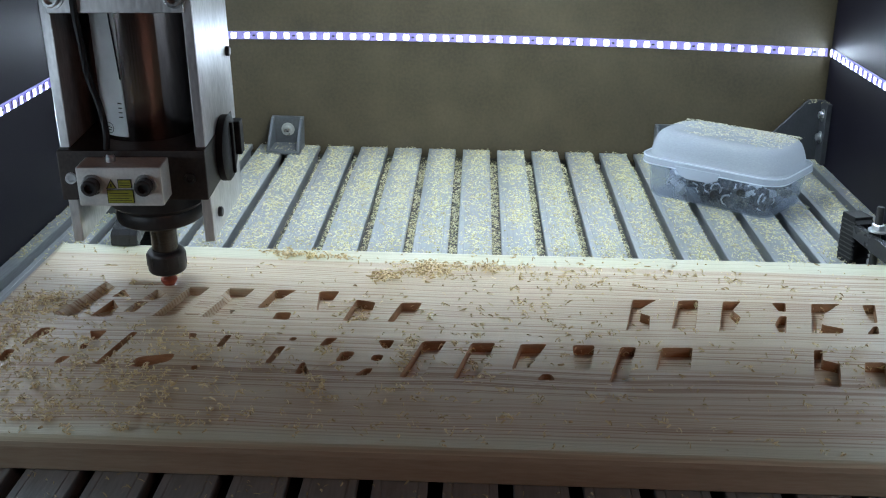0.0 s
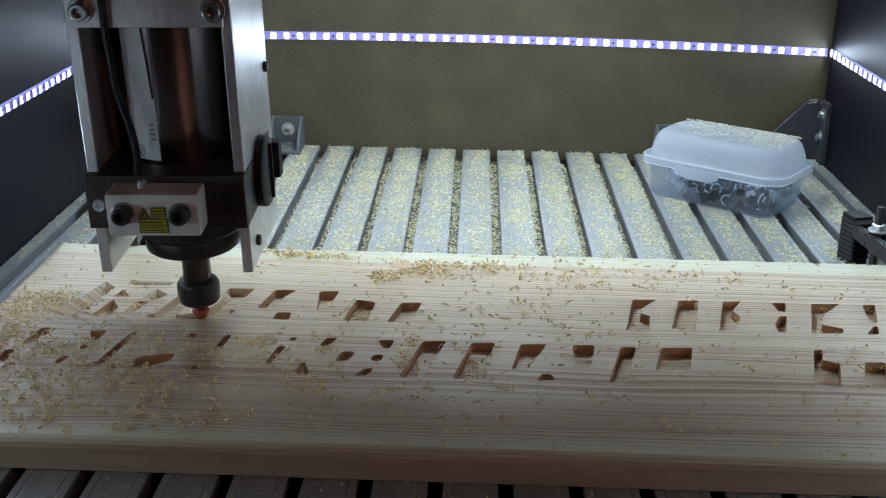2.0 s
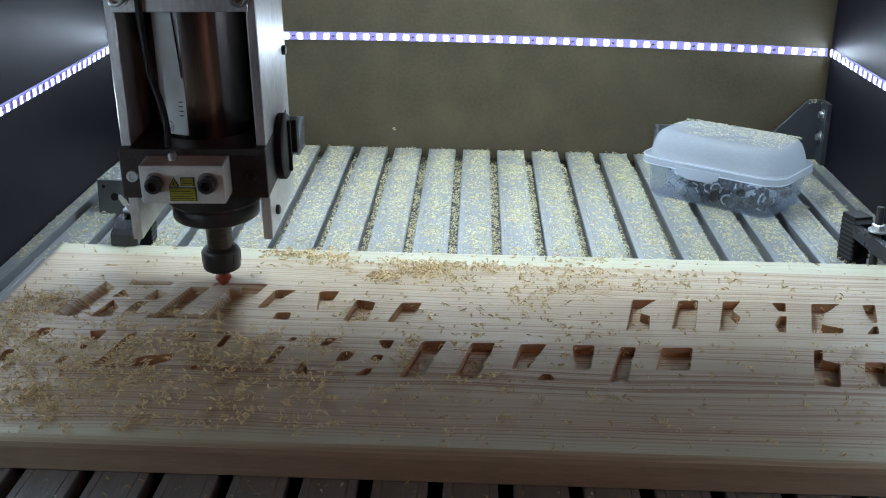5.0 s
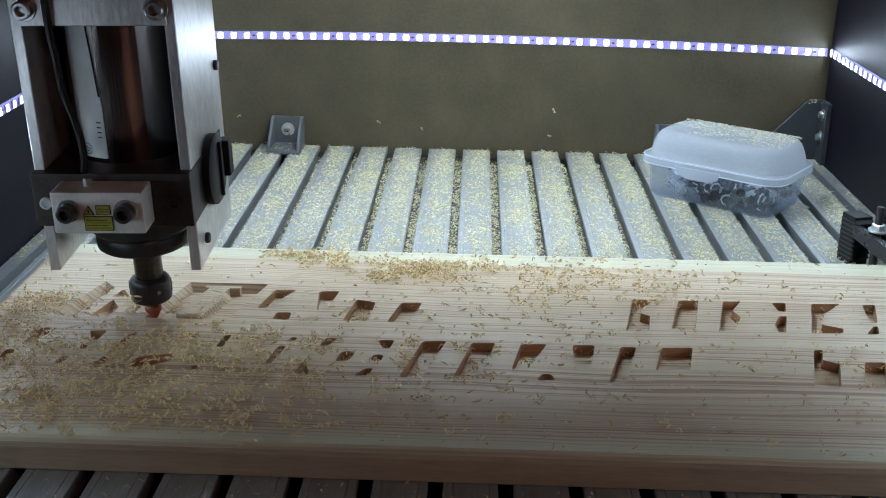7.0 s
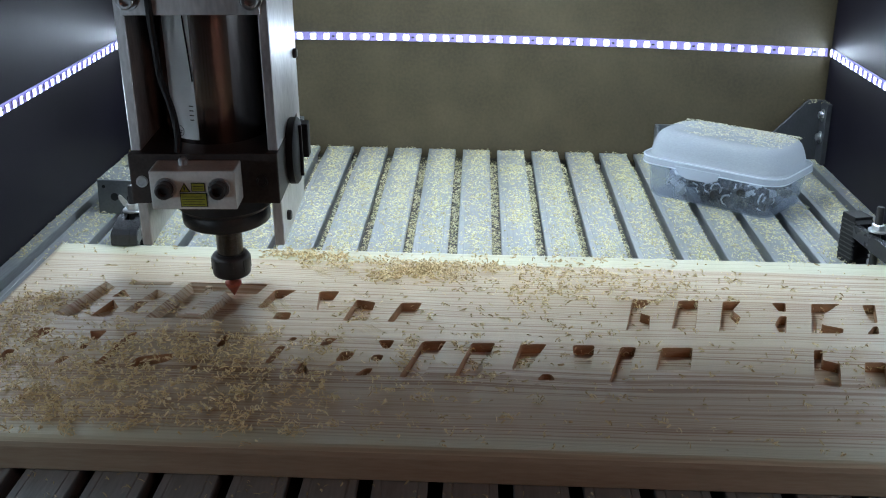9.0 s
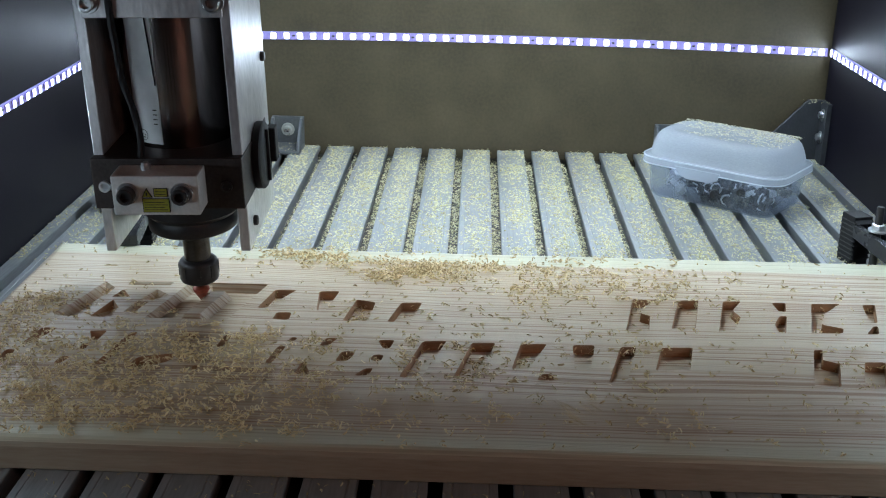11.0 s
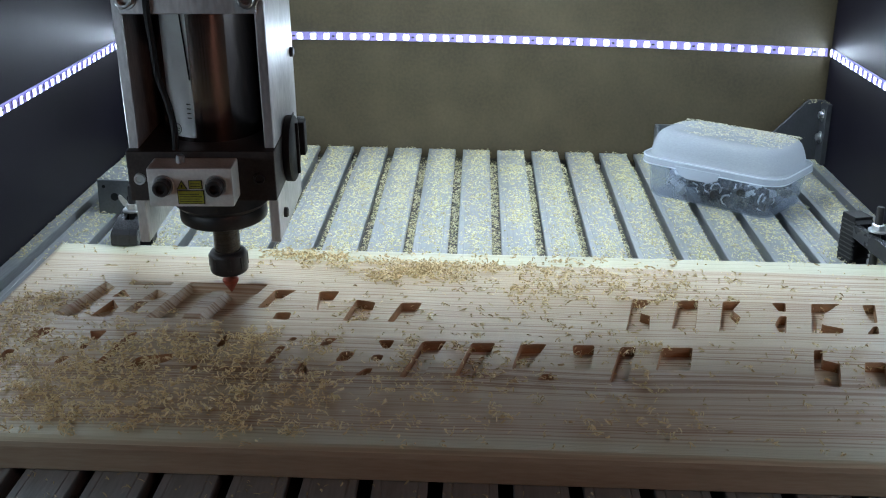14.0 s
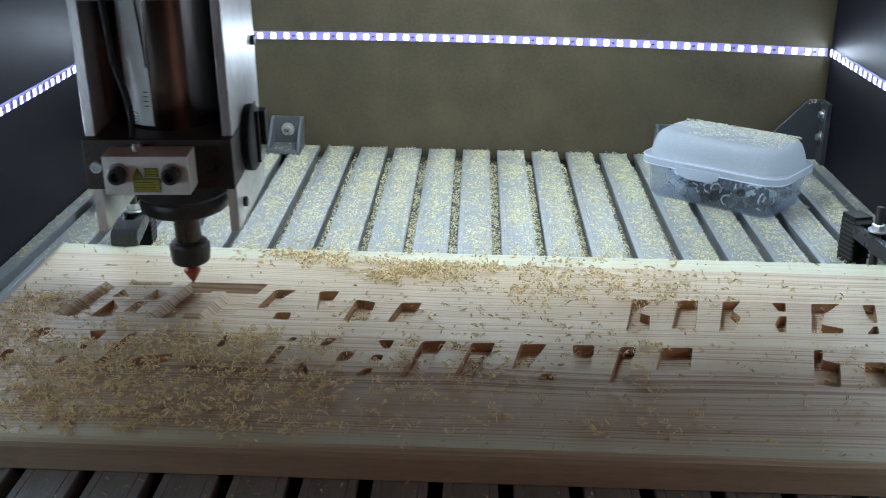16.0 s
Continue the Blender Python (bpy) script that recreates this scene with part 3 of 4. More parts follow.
# ---- the spindle carriage ----
def build_carriage():
    c = empty("spindle_carriage", label="router spindle in aluminium plates with a red V-shaped cutter", category="router spindle")
    part("motor_body", lathe([(0.0385, 0.1085), (0.0390, 0.1095), (0.0390, 0.42), (0.038, 0.421)], 64), CHROME, c, "polished steel spindle body", True)
    bm = bmesh.new()
    cols = []
    for k in range(9):
        a = radians(-90 - 46 + 37 * k / 8)
        cols.append([bm.verts.new((r * math.cos(a), r * math.sin(a), z)) for r, z in ((0.0391, 0.1495), (0.0395, 0.1495), (0.0395, 0.42), (0.0391, 0.42))])
    for c0, c1 in zip(cols, cols[1:]):
        for k in range(4):
            bm.faces.new((c0[k], c0[(k + 1) % 4], c1[(k + 1) % 4], c1[k]))
    bm.faces.new(cols[0][::-1])
    bm.faces.new(cols[-1])
    plate = part("name_plate", bm, FOIL, c, "silver foil name plate", True)
    # a printed ring and a few unreadable bars at the plate's foot
    u = radians(-90 - 33)
    spot = Matrix.Translation((0.0396 * math.cos(u), 0.0396 * math.sin(u), 0.1555)) @ Matrix.Rotation(u + math.pi / 2, 4, "Z")
    ring_pts = [(0.0040 * math.cos(v), 0.0, 0.0040 * math.sin(v)) for v in (math.pi * k / 8 for k in range(17))]
    part("printed_ring", tube(ring_pts, 0.0002, 5), INK, plate).matrix_basis = spot
    for dx, dz, w in ((-0.0010, 0.0008, 0.0011), (0.0014, 0.0002, 0.0007), (0.0, -0.0016, 0.0015)):
        part("print_line", box(dx - w, dx + w, -0.0002, 0.0002, dz - 0.0003, dz + 0.0003), INK, plate).matrix_basis = spot
    u = radians(-90 - 15)
    spot = Matrix.Translation((0.0396 * math.cos(u), 0.0396 * math.sin(u), 0.1660)) @ Matrix.Rotation(u + math.pi / 2, 4, "Z")
    for k in range(4):
        part("print_line", box(-0.0016, 0.0016, -0.0002, 0.0002, 0.0036 * k - 0.0012, 0.0036 * k - 0.0005), INK, plate).matrix_basis = spot
    part("front_flange", lathe([(0.0200, 0.0690), (0.0335, 0.0692), (0.0352, 0.0706), (0.0355, 0.0730), (0.0355, 0.0800), (0.0345, 0.0815), (0.0392, 0.0860), (0.0392, 0.1080), (0.031, 0.109)], 56), DARKSTEEL, c, "black steel nose flange", True)
    part("shaft", lathe([(0.0108, 0.0380), (0.0108, 0.0600), (0.0125, 0.0605), (0.0125, 0.0695)], 40), SHANKMET, c, "bare steel spindle shaft", True)
    bm = lathe([(0.0085, 0.0200), (0.0138, 0.0202), (0.0152, 0.0212), (0.0158, 0.0228), (0.0158, 0.0362), (0.0152, 0.0376), (0.0138, 0.0392), (0.0112, 0.0400)], 48)
    nut = part("collet_nut", bm, NUTMET, c, "dark collet nut", True)
    for k in range(8):
        a = k * math.pi / 4 + 0.2
        part("spanner_slot", box(-0.0018, 0.0018, -0.0162, -0.0155, 0.026, 0.0365, 0.0002, None, 1), DARKSTEEL, nut).rotation_euler.z = a
    bit = part("cutter", lathe([(0.0004, 0.0), (0.0062, 0.0098), (0.0069, 0.0112), (0.0068, 0.0126), (0.0052, 0.0142), (0.0032, 0.0152)], 28), BITRED, c, "red coated V-shaped cutter", True)
    part("cutter_shank", lathe([(0.0031, 0.0150), (0.0031, 0.0210)], 20), SHANKMET, bit, "thin steel shank", True)
    # side plates
    for s in (-1, 1):
        x0, x1 = sorted((s * 0.0478, s * 0.0553))
        pl = part("side_plate", box(x0, x1, -0.0520, 0.058, 0.0685, 0.42, 0.0006, None, 1), ALU_PLATE, c, "scuffed milled aluminium side plate")
        for y, z in ((0.045, 0.118), (0.045, 0.195), (-0.03, 0.085)):
            part("screw", lathe([(0.0040, -0.001), (0.0040, 0.0025), (0.0030, 0.0032)], 16, Matrix.Translation((s * 0.0553, y, z)) @ (TO_RIGHT if s > 0 else TO_RIGHT.inverted())), DARKSTEEL, pl)
    # front cross plate with its bolts
    cp = part("cross_plate", box(-0.0500, 0.0500, -0.0535, -0.0450, 0.2475, 0.42, 0.0006, None, 1), ALU_PLATE, c, "dull aluminium cross plate")
    for x in (-0.0440, 0.0440):
        socket_bolt(cp, Matrix.Translation((x, -0.0535, 0.2590)) @ TO_FRONT, 0.0062, 0.0075, STEEL, 0.0082)
    # clamp
    cl = part("clamp_block", box(-0.0560, 0.0560, -0.0605, 0.042, 0.1065, 0.1460, 0.0012), CLAMPMET, c, "dark brown steel clamp block")
    part("rear_plate", box(-0.0478, 0.0478, 0.044, 0.056, 0.09, 0.42, 0.0006), DARKSTEEL, c, "dark rear mounting plate")
    for x in (-0.0470, 0.0435):
        bo = part("bolt", lathe([(0.0046, -0.001), (0.0042, 0.0022), (0.0030, 0.0022), (0.0026, 0.0004)], 20, Matrix.Translation((x, -0.0605, 0.1245)) @ TO_FRONT), ZINC if x < 0 else DARKSTEEL, cl)
    wb = part("front_block", box(-0.0345, 0.0285, -0.0845, -0.0600, 0.1112, 0.1412, 0.0014), WHITEMET, c, "worn whitish front block with warning label")
    for x in (-0.0228, 0.0165):
        socket_bolt(wb, Matrix.Translation((x, -0.0845, 0.1282)) @ TO_FRONT, 0.0062, 0.0095, DARKSTEEL, 0.0080)
    # warning label: triangle and two blocks of unreadable lines
    y = -0.0848
    lab = part("warning_label", box(-0.0128, 0.0070, y - 0.0002, y + 0.0006, 0.1137, 0.1245), INK, wb, "yellow and black warning label")
    part("label_field", box(-0.0122, 0.0064, y - 0.0005, y, 0.1143, 0.1239), YELLOW, lab)
    for k in range(4):
        part("label_line", box(-0.0112, 0.0054 - 0.002 * (k % 2), y - 0.0008, y - 0.0003, 0.1157 + 0.0019 * k, 0.1161 + 0.0019 * k), INK, lab)
    part("label_frame", box(-0.0040, 0.0062, y - 0.0002, y + 0.0006, 0.1255, 0.1323), INK, lab)
    part("label_field", box(-0.0034, 0.0056, y - 0.0005, y, 0.1261, 0.1317), YELLOW, lab)
    for k in range(2):
        part("label_line", box(-0.0026, 0.0048, y - 0.0008, y - 0.0003, 0.1276 + 0.0020 * k, 0.1280 + 0.0020 * k), INK, lab)
    tri = Matrix.Translation((-0.0090, y, 0.1282)) @ TO_FRONT
    part("warning_triangle", prism([(-0.0040, -0.0030), (0.0040, -0.0030), (0.0, 0.0042)], -0.0004, 0.0003, tri), INK, lab)
    part("warning_field", prism([(-0.0029, -0.0024), (0.0029, -0.0024), (0.0, 0.0029)], 0.0, 0.0006, tri), YELLOW, lab)
    part("warning_mark", prism([(-0.0004, -0.0016), (0.0004, -0.0016), (0.0006, 0.0010), (-0.0006, 0.0010)], 0.0002, 0.0009, tri), INK, lab)
    # cables down the body
    part("cable", tube([(-0.028, -0.058, 0.41), (-0.0275, -0.058, 0.30), (-0.0285, -0.056, 0.25), (-0.0290, -0.050, 0.225), (-0.0280, -0.048, 0.200), (-0.0225, -0.048, 0.178), (-0.0195, -0.050, 0.158), (-0.0190, -0.056, 0.1445)], 0.0026), BLACK, c, "black sensor cable", True)
    part("wire", tube([(-0.0100, -0.0392, 0.30), (-0.0102, -0.0390, 0.25), (-0.0085, -0.0392, 0.22), (-0.0070, -0.0396, 0.195)], 0.0006, 6), BLACK, c, "thin black wire", True)
    part("cable_gland", lathe([(0.0035, 0.0), (0.0035, 0.004), (0.0025, 0.006)], 16, Matrix.Translation((-0.0120, -0.070, 0.1407))), STEEL, wb)
    # black cover disc on the plate's outer side
    knob = part("cover_disc", lathe([(0.0260, 0.0), (0.0265, 0.0012), (0.0265, 0.0060), (0.0245, 0.0075), (0.0120, 0.0080)], 44, Matrix.Translation((0.0553, 0.000, 0.128)) @ TO_RIGHT), BLACK, c, "black plastic cover disc", True)
    part("latch", box(0.0600, 0.0680, 0.014, 0.026, 0.117, 0.145, 0.0012), BLACK, knob)
    part("cover_rib", box(0.0630, 0.0655, -0.0015, 0.0015, 0.107, 0.149, 0.0006), BLACK, knob)
    return c


def build_gantry():
    """The beam that carries the spindle carriage across the cabinet."""
    g = empty("gantry_beam", label="aluminium gantry beam carrying the router spindle", category="gantry")
    part("beam", box(X_LEFT + 0.003, X_RIGHT - 0.003, 0.064, 0.128, 0.335, 0.460, 0.002), ALU_PLATE, g)
    for z in (0.354, 0.440):
        part("guide_rail", box(X_LEFT + 0.02, X_RIGHT - 0.02, 0.0595, 0.0638, z - 0.006, z + 0.006, 0.0008), STEEL, g)
    return g


# ---- loose things ----
def tube_ring(hx, hy, z, rr, r, n=6):
    """A thin bead along a rounded rectangle."""
    path = []
    for cx, cy, a0 in ((1, 1, 0), (-1, 1, 90), (-1, -1, 180), (1, -1, 270)):
        for k in range(7):
            a = radians(a0 + 15 * k)
            path.append(Vector((cx * (hx - rr) + rr * math.cos(a), cy * (hy - rr) + rr * math.sin(a), z)))
    bm = bmesh.new()
    rings = []
    for i, p in enumerate(path):
        d = (path[(i + 1) % len(path)] - path[i - 1]).normalized()
        side = Vector((d.y, -d.x, 0))
        rings.append([bm.verts.new(p + side * (r * math.cos(6.2832 * k / n)) + Vector((0, 0, r * math.sin(6.2832 * k / n)))) for k in range(n)])
    for i in range(len(rings)):
        a, b = rings[i - 1], rings[i]
        for k in range(n):
            bm.faces.new((a[k], a[(k + 1) % n], b[(k + 1) % n], b[k]))
    return bm


def build_lunch_box():
    m = pose(0.299, 0.412, 0.0, 0, 0, -36)
    ob = empty("lunch_box", m, label="frosted plastic lunch box of small metal parts, lid dusted with shavings", category="plastic box")

    def shell(name, sections, thick, r, label=""):
        """Rounded-rectangle sections (half length, half width, z) lofted, with an inner skin."""
        bm = bmesh.new()

        def ringpts(hx, hy, z, rr):
            pts = []
            for cxs, cys, a0 in ((1, 1, 0), (-1, 1, 90), (-1, -1, 180), (1, -1, 270)):
                for k in range(6):
                    a = radians(a0 + 18 * k)
                    pts.append((cxs * (hx - rr) + rr * math.cos(a), cys * (hy - rr) + rr * math.sin(a), z))
            return pts
        rings = [[bm.verts.new(p) for p in ringpts(*s[:3], s[3] if len(s) > 3 else r)] for s in sections]
        for a, b in zip(rings, rings[1:]):
            n = len(a)
            for k in range(n):
                bm.faces.new((a[k], a[(k + 1) % n], b[(k + 1) % n], b[k]))
        bm.faces.new(rings[0][::-1])
        bm.faces.new(rings[-1])
        return part(name, bm, TUB if name == "tub" else FROST, ob, label, True)
    t = 0.0012
    shell("tub", [(0.072, 0.044, 0.0005, 0.018), (0.0755, 0.0475, 0.004, 0.020), (0.080, 0.0505, 0.040), (0.0805, 0.051, 0.044), (0.0805 - t, 0.051 - t, 0.044), (0.080 - t, 0.0505 - t, 0.040), (0.0755 - t, 0.0475 - t, 0.0052), (0.072 - t, 0.044 - t, 0.0018, 0.018)], t, 0.022, "frosted clear tub")
    lid = shell("lid", [(0.0845, 0.0550, 0.0398), (0.0852, 0.0557, 0.0404), (0.0852, 0.0557, 0.0462), (0.0842, 0.0547, 0.0472), (0.0806, 0.0511, 0.0476), (0.0796, 0.0501, 0.0486), (0.0784, 0.0488, 0.0560), (0.0768, 0.0470, 0.0630), (0.0748, 0.0448, 0.0690), (0.0722, 0.0420, 0.0728), (0.0700, 0.0398, 0.0742), (0.0660, 0.0358, 0.0750), (0.0600, 0.0300, 0.0752, 0.020), (0.0590, 0.0290, 0.0745, 0.019), (0.0300, 0.0100, 0.0747, 0.008)], t, 0.024, "frosted snap-on lid")
    part("rim_bead", tube_ring(0.0846, 0.0551, 0.0473, 0.0235, 0.0009), RIM, lid, "whitish moulded rim")
    part("rim_bead", tube_ring(0.0850, 0.0555, 0.0399, 0.0238, 0.0008), RIM, lid, "whitish moulded rim")
    part("snap_tab", prism([(-0.030, 0.0), (0.024, 0.0), (0.022, -0.008), (0.012, -0.012), (-0.014, -0.012), (-0.024, -0.008)], -0.0008, 0.0008, Matrix.Translation((-0.006, -0.0572, 0.0435)) @ Matrix.Rotation(radians(82), 4, "X"), 0.0004), FROST, lid, "snap-lock tab")
    # the small hardware inside
    rnd = random.Random(5)
    for k in range(200):
        x, y = rnd.uniform(-0.034, 0.062), rnd.uniform(-0.038, 0.036)
        z = 0.0095 + rnd.random() * 0.020
        if k < 9:
            x, y, z = -0.048 + rnd.gauss(0, 0.007), -0.030 + rnd.gauss(0, 0.006), 0.0090 + 0.0024 * k
        kind = rnd.choice((0, 1, 1, 2, 2, 3, 3)) if k >= 9 else (0, 3, 0)[k % 3]
        mm = m @ Matrix.Translation((x, y, z)) @ Euler((rnd.uniform(0, 3), rnd.uniform(0, 3), rnd.uniform(0, 6))).to_matrix().to_4x4() @ Matrix.Scale(0.88, 4)
        if kind == 0:
            bm = prism(hexagon(0.0075), -0.003, 0.003, bevel=0.0005)
            bm = lathe([(0.004, 0.0030), (0.004, 0.0036)], 12, bm=bm)
            o = link_bm("hex_nut", bm, ZINC)
            tagged(o, "small steel hex nut inside the plastic box", "nut", group="hardware in the box")
        elif kind == 1:
            bm = lathe([(0.003, -0.012), (0.003, 0.008)], 12)
            bm = lathe([(0.0055, 0.008), (0.0058, 0.0085), (0.0058, 0.0125), (0.0052, 0.0132)], 16, bm=bm)
            o = link_bm("loose_bolt", bm, DARKSTEEL)
            tagged(o, "short dark bolt inside the plastic box", "bolt", group="hardware in the box")
        elif kind == 2:
            bm = box(-0.010, 0.010, -0.006, 0.006, -0.003, 0.003, 0.0008)
            bm = box(-0.010, 0.010, -0.0035, 0.0035, 0.003, 0.0055, 0.0006, bm)
            o = link_bm("slot_nut", bm, GUSSET)
            tagged(o, "dark T-slot nut inside the plastic box", "nut", group="hardware in the box")
        else:
            pts = [(0.0062 * math.cos(v), 0.0062 * math.sin(v), 0.0004 * v) for v in (math.pi * q / 6 for q in range(12))]
            o = link_bm("spring_ring", tube(pts, 0.0012, 6), ZINC, smooth=True)
            tagged(o, "bright steel spring ring inside the plastic box", "ring", group="hardware in the box")
        o.matrix_basis = mm


def stepped(n, step, rise, width):
    """Serrated step block seen from the side: n teeth rising along x."""
    pts = [(0, 0)]
    for k in range(n):
        pts += [(k * step, (k + 1) * rise), ((k + 1) * step, (k + 1) * rise)]
    pts.append((n * step, 0))
    return pts


def build_clamp(m, label, slant):
    """Step clamp: serrated riser, black clamping bar, stud with washer and nut."""
    c = empty("step_clamp", m, label=label, category="clamp", group="step clamps")
    # riser block, serrated on the face towards the bar
    bm = box(-0.0110, 0.0110, 0.052, 0.073, 0.0, 0.050, 0.0008)
    ris = part("step_block", bm, BLACK, c, "black serrated step block")
    for k in range(9):
        part("tooth", prism([(0, 0), (0.0035, 0.0012), (0, 0.0042)], -0.0108, 0.0108, Matrix.Translation((0, 0.052, 0.006 + 0.0046 * k)) @ Matrix(((0, 0, 1, 0), (-1, 0, 0, 0), (0, 1, 0, 0), (0, 0, 0, 1)))), BLACK, ris)
        part("tooth", box(-0.0112, 0.0112, 0.0515, 0.0735, 0.0065 + 0.0046 * k, 0.0078 + 0.0046 * k), DARKSTEEL, ris)
    side = Matrix(((0, 0, 1, 0), (1, 0, 0, 0), (0, 1, 0, 0), (0, 0, 0, 1)))
    arm = [(-0.012, 0.0225), (-0.008, 0.0222), (0.006, 0.0230), (0.052, 0.0300), (0.0535, 0.0430), (0.012, 0.0395), (-0.006, 0.0365), (-0.012, 0.0330)]
    part("clamp_bar", prism(arm, -0.0120, -0.0045, side, 0.0008, prism(arm, 0.0045, 0.0120, side, 0.0008, prism(arm[:3] + arm[5:], -0.005, 0.005, side))), BARMET, c, "black steel clamping bar with shiny worn edges")
    st = part("stud", lathe([(0.0040, 0.0), (0.0040, 0.0665), (0.0034, 0.068)], 18, Matrix.Translation((0, 0.030, 0))), DARKSTEEL, c, "threaded steel stud", True)
    part("washer", lathe([(0.0095, 0.0430), (0.0095, 0.0446), (0.009, 0.0450)], 24, Matrix.Translation((0, 0.030, 0))), STEEL, st)
    part("hex_nut", prism(hexagon(0.0068), 0.0450, 0.0505, Matrix.Translation((0, 0.030, 0)), 0.0006), STEEL, st)
    for s in slant:
        ear = [(0.0040, 0.0455), (0.0085, 0.0475), (0.0120, 0.0530), (0.0132, 0.0565), (0.0120, 0.0588), (0.0098, 0.0575), (0.0070, 0.0535), (0.0040, 0.0505)]
        part("wing", prism([(s * a, b) for a, b in ear], -0.0011, 0.0011, Matrix.Translation((0, 0.030, 0)) @ TO_FRONT, 0.0005), STEEL, st, "zinc-plated wing of the nut")
    return c


def build_angle_block():
    a = empty("aluminium_angle_block", pose(-0.3575, 0.316, 0.0), label="drilled aluminium angle block standing on the bed, dusted with shavings", category="angle block")
    part("front_plate", box(-0.0215, 0.0215, -0.022, -0.017, 0.0, 0.0370, 0.0006), GALV, a)
    part("top_plate", box(-0.0215, 0.0215, -0.0168, 0.030, 0.0320, 0.0370, 0.0006), GALV, a)
    part("foot_plate", box(-0.0215, 0.0215, -0.0168, 0.030, 0.0, 0.0050, 0.0006), GALV, a)
    part("side_plate", box(0.0165, 0.0215, -0.0168, 0.030, 0.0052, 0.0318, 0.0004), GALV, a)
    # black discs on the solid plate stand in for the shade inside drilled holes
    for x, z, r in ((-0.004, 0.019, 0.0042), (-0.015, 0.030, 0.0018)):
        part("bore_shade_disc", lathe([(r, 0.0), (r, 0.0004), (r - 0.0006, 0.0005)], 20, Matrix.Translation((x, -0.022, z)) @ TO_FRONT), BLACK, a)


def corner_bracket(m, label):
    """Cast corner bracket with two side webs and a washered screw on its upright."""
    b = empty("corner_bracket", m, label=label, category="bracket", group="cast brackets")
    part("upright", box(-0.0205, 0.0205, -0.006, -0.001, 0.0, 0.0400, 0.0008), GALV, b)
    part("foot", box(-0.0215, 0.0215, -0.052, -0.0065, 0.0017, 0.0060, 0.0008), GALV, b)
    for s in (-1, 1):
        x0 = s * 0.0205
        side = Matrix(((0, 0, 1, 0), (1, 0, 0, 0), (0, 1, 0, 0), (0, 0, 0, 1)))
        part("web", prism([(-0.050, 0.0062), (-0.0062, 0.0062), (-0.0062, 0.0395), (-0.014, 0.0395), (-0.048, 0.012)], min(x0, x0 - s * 0.004), max(x0, x0 - s * 0.004), side, 0.0005), GALV, b)
    socket_bolt(b, Matrix.Translation((0.0, -0.0062, 0.0235)) @ TO_FRONT, 0.0050, 0.0055, STEEL, 0.0085, "screw")
    return b


def gusset(sign, x, label):
    """Triangular corner gusset screwed to side panel."""
    g = empty("gusset_bracket", pose(x, 0.594, 0.0), label=label, category="bracket", group="gusset brackets")
    tri = [(0, 0.001), (-0.070, 0.001), (-0.070, 0.026), (-0.022, 0.078), (0, 0.078)]
    part("web", prism([(sign * a, b) for a, b in tri], 0.0, 0.005, TO_FRONT, 0.0005), GUSSET, g)
    x0, x1 = sorted((0.0, sign * -0.006))
    part("flange", box(x0, x1, -0.032, -0.0055, 0.001, 0.078, 0.0006), GUSSET, g)
    for z in (0.034, 0.062):
        k = TO_RIGHT.inverted() if sign > 0 else TO_RIGHT
        bo = part("bolt", prism(hexagon(0.0052), 0.0, 0.0055, Matrix.Translation((sign * -0.0062, -0.019, z)) @ k, 0.0006), STEEL, g, "zinc-plated bolt")
        part("washer", lathe([(0.0078, -0.0004), (0.0078, 0.0012)], 20, Matrix.Translation((sign * -0.0062, -0.019, z)) @ k), STEEL, bo)


# ---- shavings ----
def chip_mesh(name, spots, rnd, lo=0.0025, hi=0.0065, material=None, wild=1.0):
    """Curled slivers of wood: spots are (x, y, z)."""
    V, F = [], []
    for x, y, z in spots:
        ln, w, curl = rnd.uniform(lo, hi), rnd.uniform(0.0005, 0.0012), rnd.choice((rnd.uniform(0.3, 1.8), rnd.uniform(1.8, 4.6)))
        a, tip, roll = rnd.uniform(0, 6.283), rnd.uniform(-0.35, 0.35) * wild, rnd.uniform(-0.7, 0.7) * wild ** 3
        rot = Euler((roll, tip, a)).to_matrix()
        base, n = len(V), 5
        for k in range(n + 1):
            s = k / n - 0.5
            th = s * curl
            px_ = math.sin(th) / curl * ln
            pz = (math.cos(th) - math.cos(curl / 2)) / curl * ln
            ww = w * (1 - 1.3 * s * s)
            for o in (-ww / 2, ww / 2):
                q = rot @ Vector((px_, o, pz))
                V.append((x + q.x, y + q.y, z + max(q.z * (1 if wild == 1.0 else 1.5), -0.0002) + 0.0004))
        for k in range(n):
            i = base + 2 * k
            F.append((i, i + 1, i + 3, i + 2))
    me = bpy.data.meshes.new(name)
    me.from_pydata(V, [], F)
    me.materials.append(material or CHIP)
    return me


def board_z(x, y):
    for poly, foot, depth in POCKETS[:-1]:
        if inside((x, y), poly):
            return TOP - depth
    return TOP


